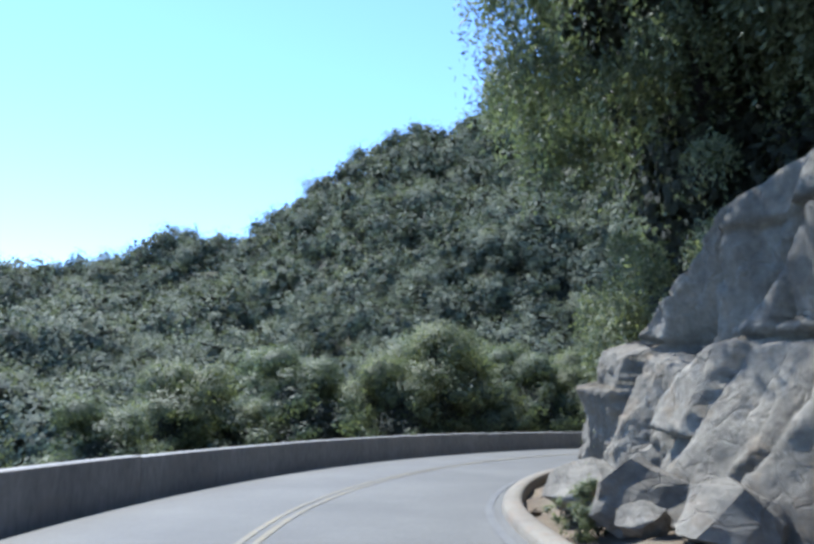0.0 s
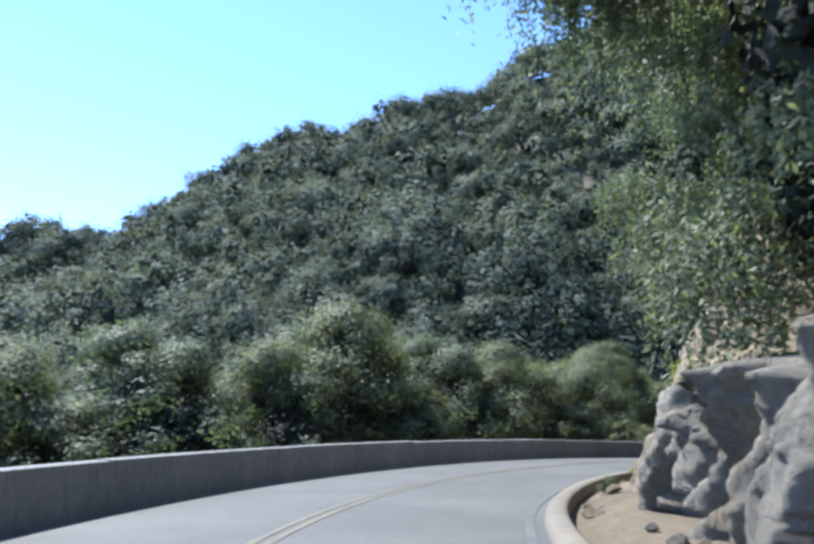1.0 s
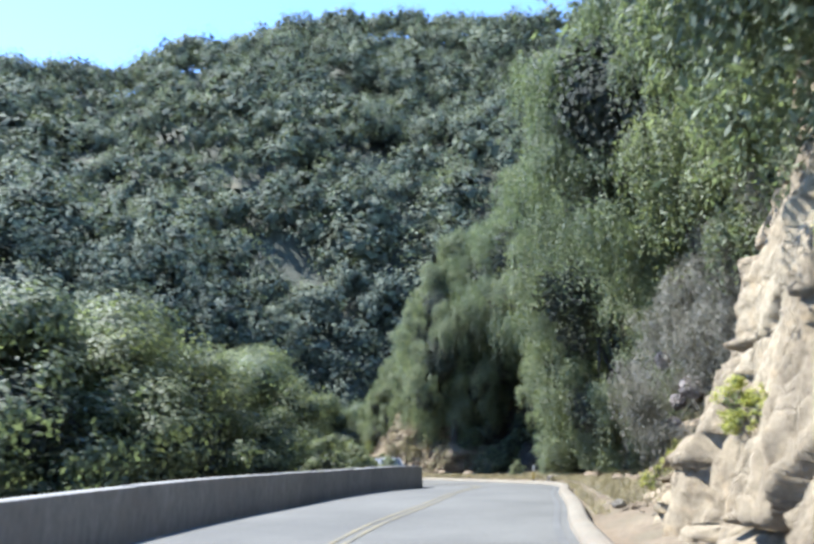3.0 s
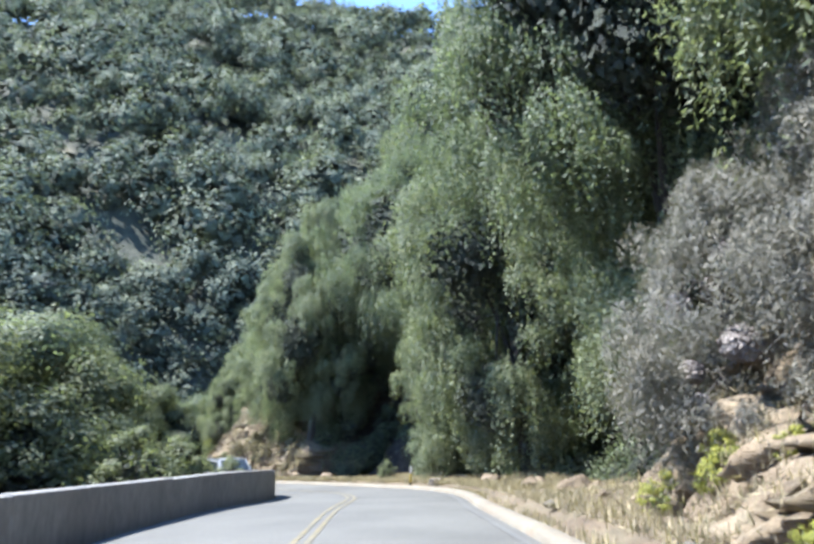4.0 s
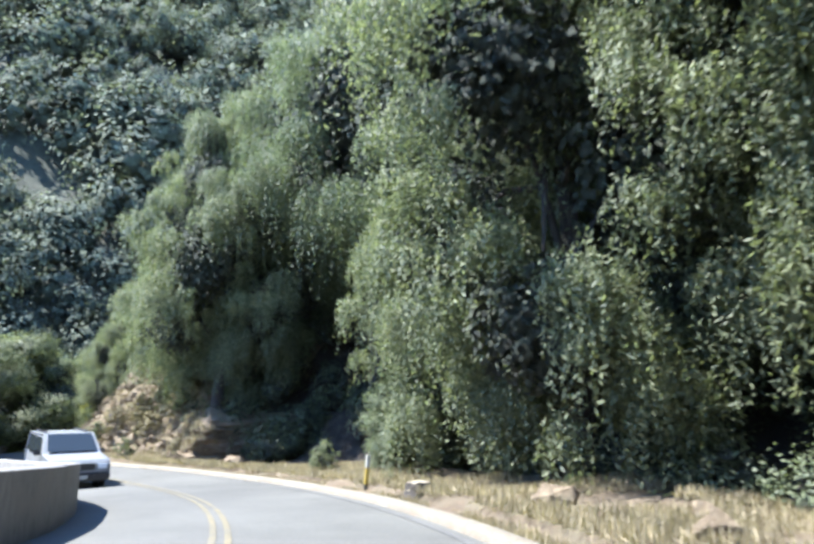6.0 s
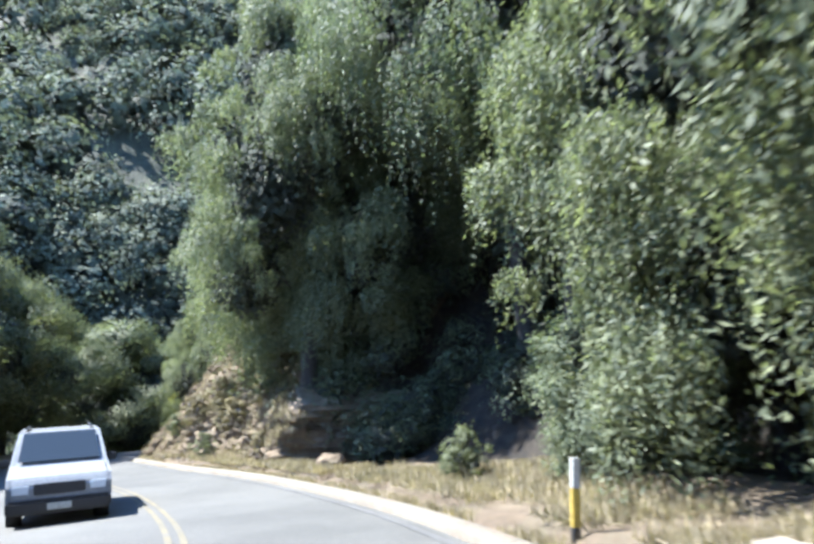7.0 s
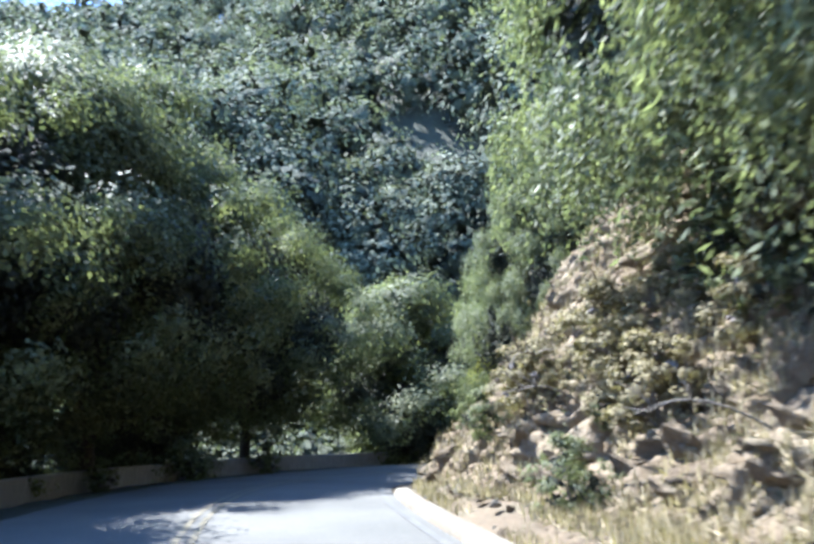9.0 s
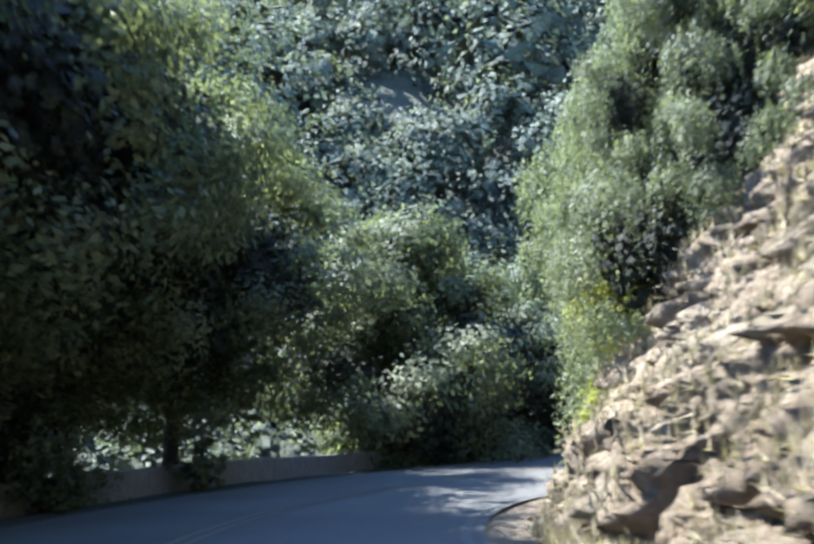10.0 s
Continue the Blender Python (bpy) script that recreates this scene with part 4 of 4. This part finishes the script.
# clumps added to cover the outcrop's end and stand in for its shade
fs2, fo2 = r_h.uniform(77.6, 78.8, 40), r_h.uniform(7.6, 11.5, 40)
fp_ = at(fs2, fo2, 0.2 + (fo2 - 7.0) * r_h.random(40) * 0.9)
up_ = np.concatenate([up_, ep_, fp_])
scatter("undergrowth", up_, r_h.uniform(0.6, 1.5, 270), 620, 0.09, leaf_dark, "dark leafy undergrowth below the roadside trees", "undergrowth", 12, 0.95, heart=heart_tree)

# dry grass on the verge
gs = np.r_[r_h.uniform(41, 96, 30000), r_h.uniform(55, 84, 40000)]
go = 3.75 + r_h.random(70000) ** 1.2 * np.interp(gs, [36, 42, 50, 56, 70, 76, 96], [1.5, 4.0, 6.0, 5.5, 5.0, 2.2, 1.5])
thick = vnoise(gs * 0.9, go * 0.9) > -0.25
hs_, ho_ = r_h.uniform(78.5, 88, 16000), r_h.uniform(4.6, 9.5, 16000)
keep_ = vnoise(hs_ * 1.1, ho_ * 1.1, 2.0) > -0.2
gs, go, thick = np.r_[gs, hs_], np.r_[go, ho_], np.r_[thick, keep_]
gp = at(gs[thick], go[thick])
gp[:, 2] = terrain(gp[:, 0], gp[:, 1]) + 0.07
for wall_, count_ in ((outcrop, 80000), (ledge, 7000)):
    iu, iv = (r_h.random(count_) ** 1.8 * wall_.shape[0]).astype(int), r_h.integers(0, int(wall_.shape[1] * 0.8), count_)
    tuft = vnoise(iu * 0.09, iv * 0.09, 4.2) > -0.15
    gp = np.concatenate([gp, wall_[iu, iv][tuft] + np.array([0, 0, 0.07])])
gv, gf = leaves(gp, 0.26, 0.0, 15, r_h, np.tile((1.0, 0.3, 0.0), (len(gp), 1)), 1.0)
d2 = gv.reshape(-1, 4, 3)
tip = d2[:, 2] - d2[:, 0]
d2[:, 2] = d2[:, 0] + tip * 0.4 + np.array([0, 0, 0.17])
tagged(new("dry_grass", mesh_from("dry_grass", d2.reshape(-1, 3), gf, leaf_dry)), "short straw-coloured dry grass on the verge", "grass", kind="stuff")



def dead_branch(p, rz, size, seed):
    """A pale forked branch lying on the slope."""
    r = np.random.default_rng(seed)
    t = empty("dead_branch", p, rz, size)
    k = np.linspace(0, 1, 8)[:, None]
    spine = np.c_[k * 2.2, 0.25 * np.sin(k * 3 + seed), 0.12 + 0.5 * np.sin(k * 2.6)]
    part("bough", mesh_from("bough", *tube(spine, 0.03 * (1 - 0.75 * k[:, 0]), 6), pale_wood, True), t)
    for i in range(7):
        s0 = spine[r.integers(2, 7)]
        d = r.normal(size=3) * 0.35 + np.array([0.5, 0, 0.35])
        part("twig", mesh_from("twig", *tube([s0, s0 + d * 0.5 + r.normal(size=3) * 0.06, s0 + d], [0.02, 0.014, 0.004], 4), pale_wood), t)
    return tagged(t, "pale dead branch lying on the dry slope", "branch", group="dead branches")


pale_wood = surface("bleached_wood", [(0.3, (0.1, 0.088, 0.072)), (0.7, (0.17, 0.15, 0.125))], 3.0, 0.9, 8, 0.4, 0.01)
for k_, (u_, v_) in enumerate([(60, 30), (128, 26), (150, 34)]):
    dead_branch(outcrop[u_, v_] + np.array([0, 0, 0.05]), 0.7 * k_ + 2.4, 0.55 + 0.1 * (k_ % 4), k_)


# ---- marker post, tree stump and car ----
def box(sx, sy, sz, mat, name, at_=(0, 0, 0), bevel=0.01, taper=0.0):
    bm = bmesh.new()
    bmesh.ops.create_cube(bm, size=1)
    for v in bm.verts:
        k = 1 - taper * (v.co.z + 0.5)
        v.co = Vector((v.co.x * sx * k + at_[0], v.co.y * sy * k + at_[1], v.co.z * sz + at_[2]))
    if bevel:
        bmesh.ops.bevel(bm, geom=bm.edges[:], offset=bevel, segments=2, affect="EDGES")
    me = bpy.data.meshes.new(name)
    bm.to_mesh(me)
    bm.free()
    me.materials.append(mat)
    return me


def plain(name, col, rough=0.5, metal=0.0, fine=12.0):
    return surface(name, [(0.3, tuple(0.85 * c for c in col)), (0.7, col)], 2.0, rough, fine, 0.1, 0.003)


post_white, post_yellow, post_black = plain("post_white", (0.45, 0.44, 0.38), 0.7), plain("post_yellow", (0.42, 0.3, 0.05), 0.7), plain("post_black", (0.03, 0.03, 0.03))
p_ = at(65.0, 4.1)
post = empty("marker_post", (p_[0], p_[1], ground_z(65.0, 4.1)), -0.6)
post.rotation_euler = (0.0, 0.07, -0.6)
part("foot", box(0.1, 0.06, 0.34, post_black, "foot", (0, 0, 0.14)), post, "black painted foot")
part("band", box(0.1, 0.06, 0.4, post_yellow, "band", (0, 0, 0.512)), post, "yellow painted band")
part("head", box(0.1, 0.06, 0.32, post_white, "head", (0, 0, 0.875)), post, "white painted head")
tagged(post, "white, yellow and black roadside marker post on the verge", "marker post")

p_ = at(62.6, 4.4)
stump = empty("cut_stump", (p_[0], p_[1], ground_z(62.6, 4.4) - 0.04), 0.6, 0.75)
cut_wood = surface("cut_wood", [(0.3, (0.17, 0.14, 0.1)), (0.7, (0.26, 0.225, 0.165))], 4.0, 0.9, 10, 0.4, 0.01)
r_t = np.random.default_rng(9)
a_ = np.arange(14) * 2 * np.pi / 14
w_ = 0.36 + 0.05 * r_t.normal(size=14)
ring = [np.stack([w_ * k * np.cos(a_), w_ * k * np.sin(a_), np.full(14, z) + 0.015 * r_t.normal(size=14)], 1) for k, z in ((1.25, -0.05), (1.0, 0.12), (0.95, 0.3), (0.9, 0.38))]
f_ = [(k * 14 + i, k * 14 + (i + 1) % 14, (k + 1) * 14 + (i + 1) % 14, (k + 1) * 14 + i) for k in range(3) for i in range(14)]
part("bark_ring", mesh_from("bark_ring", np.concatenate(ring), f_, bark), stump, "dark split bark")
top_ = np.concatenate([ring[3] * np.array([0.99, 0.99, 1]), [[0, 0, 0.4]]])
part("cut_face", mesh_from("cut_face", top_, [(i, (i + 1) % 14, 14) for i in range(14)], cut_wood), stump, "pale sawn wood")
tagged(stump, "weathered sawn tree stump in dry grass", "stump")


def car(place, rz):
    """A boxy light-coloured four-wheel drive, seen from the front."""
    c = empty("car", place, rz)
    body_paint, trim_black = plain("silver_paint", (0.24, 0.245, 0.245), 0.25), plain("black_trim", (0.025, 0.025, 0.027), 0.5)
    gm, gn, gl, gb = material("car_glass")
    gb.inputs["Base Color"].default_value, gb.inputs["Roughness"].default_value = (0.02, 0.025, 0.028, 1), 0.05
    tyre_mat, rim_mat = plain("tyre_rubber", (0.02, 0.02, 0.02), 0.9), plain("rim_metal", (0.4, 0.4, 0.4), 0.35)
    lm, ln, ll, lb = material("lamp_glass")
    lb.inputs["Base Color"].default_value, lb.inputs["Roughness"].default_value = (0.6, 0.62, 0.62, 1), 0.08
    # side outline, front at +x
    side = [(-2.2, 0.45), (-2.2, 1.0), (-2.12, 1.68), (0.3, 1.72), (0.98, 1.12), (2.1, 1.0), (2.2, 0.86), (2.2, 0.42)]
    bm = bmesh.new()
    rows = []
    for y, k in ((-0.84, 0.0), (-0.86, 0.0), (0.86, 0.0), (0.84, 0.0)):
        rows.append([bm.verts.new((x, y * (0.86 if z > 1.3 else 1.0), z)) for x, z in side])
    n = len(side)
    for a in range(3):
        for i in range(n):
            bm.faces.new((rows[a][i], rows[a][(i + 1) % n], rows[a + 1][(i + 1) % n], rows[a + 1][i]))
    bm.faces.new(rows[0][::-1])
    bm.faces.new(rows[3])
    bmesh.ops.recalc_face_normals(bm, faces=bm.faces[:])
    bmesh.ops.bevel(bm, geom=[e for e in bm.edges if e.calc_length() > 0.1], offset=0.035, segments=2, affect="EDGES")
    me = bpy.data.meshes.new("body")
    bm.to_mesh(me)
    bm.free()
    me.materials.append(body_paint)
    part("body", me, c, "pale silver paint")
    screen = mesh_from("windscreen", [(0.96, -0.74, 1.17), (0.96, 0.74, 1.17), (0.37, 0.66, 1.69), (0.37, -0.66, 1.69)], [(0, 1, 2, 3)], gm)
    screen.transform(Matrix.Translation((0.03, 0, 0.025)))
    part("windscreen", screen, c, "dark reflecting glass")
    for y in (-1, 1):
        w = mesh_from("side_window", [(-1.9, y * 0.872, 1.12), (0.55, y * 0.872, 1.12), (0.12, y * 0.775, 1.6), (-1.85, y * 0.775, 1.6)], [(0, 1, 2, 3)], gm)
        part("side_window", w, c, "dark glass")
        part("mirror", box(0.1, 0.2, 0.16, trim_black, "mirror", (0.62, y * 0.98, 1.16), 0.03), c)
        part("headlight", box(0.06, 0.3, 0.17, lm, "headlight", (2.18, y * 0.64, 0.8), 0.02), c, "clear lamp glass")
        for x in (-1.35, 1.4):
            ring_, f2 = tube([(x, y * 0.62, 0.36), (x, y * 0.66, 0.36), (x, y * 0.85, 0.36), (x, y * 0.88, 0.36)], [0.3, 0.36, 0.36, 0.28], 24)
            wh = part("wheel", mesh_from("wheel", ring_, f2, tyre_mat, True), c, "black rubber tyre")
            rim_v, rim_f = tube([(x, y * 0.8, 0.36), (x, y * 0.87, 0.36), (x, y * 0.89, 0.36)], [0.24, 0.24, 0.02], 24)
            part("rim", mesh_from("rim", rim_v, rim_f, rim_mat, True), wh, "grey metal rim")
    part("grille", box(0.05, 0.86, 0.2, trim_black, "grille", (2.2, 0, 0.8), 0.02), c, "black grille")
    part("bumper", box(0.2, 1.74, 0.26, trim_black, "bumper", (2.2, 0, 0.5), 0.05), c, "dark front bumper")
    part("number_plate", box(0.02, 0.4, 0.12, post_white, "number_plate", (2.31, 0, 0.5), 0.005), c)
    for y in (-0.62, 0.62):
        part("roof_rail", box(1.8, 0.04, 0.06, trim_black, "roof_rail", (-0.9, y, 1.75), 0.015), c)
    return tagged(c, "pale silver boxy four-wheel drive on the asphalt road", "car")


p_ = at(74.9, -1.7, 0.0)
q_ = at(73.9, -1.7)
car((p_[0], p_[1], float(p_[2]) - 0.01), math.atan2(q_[1] - p_[1], q_[0] - p_[0]))
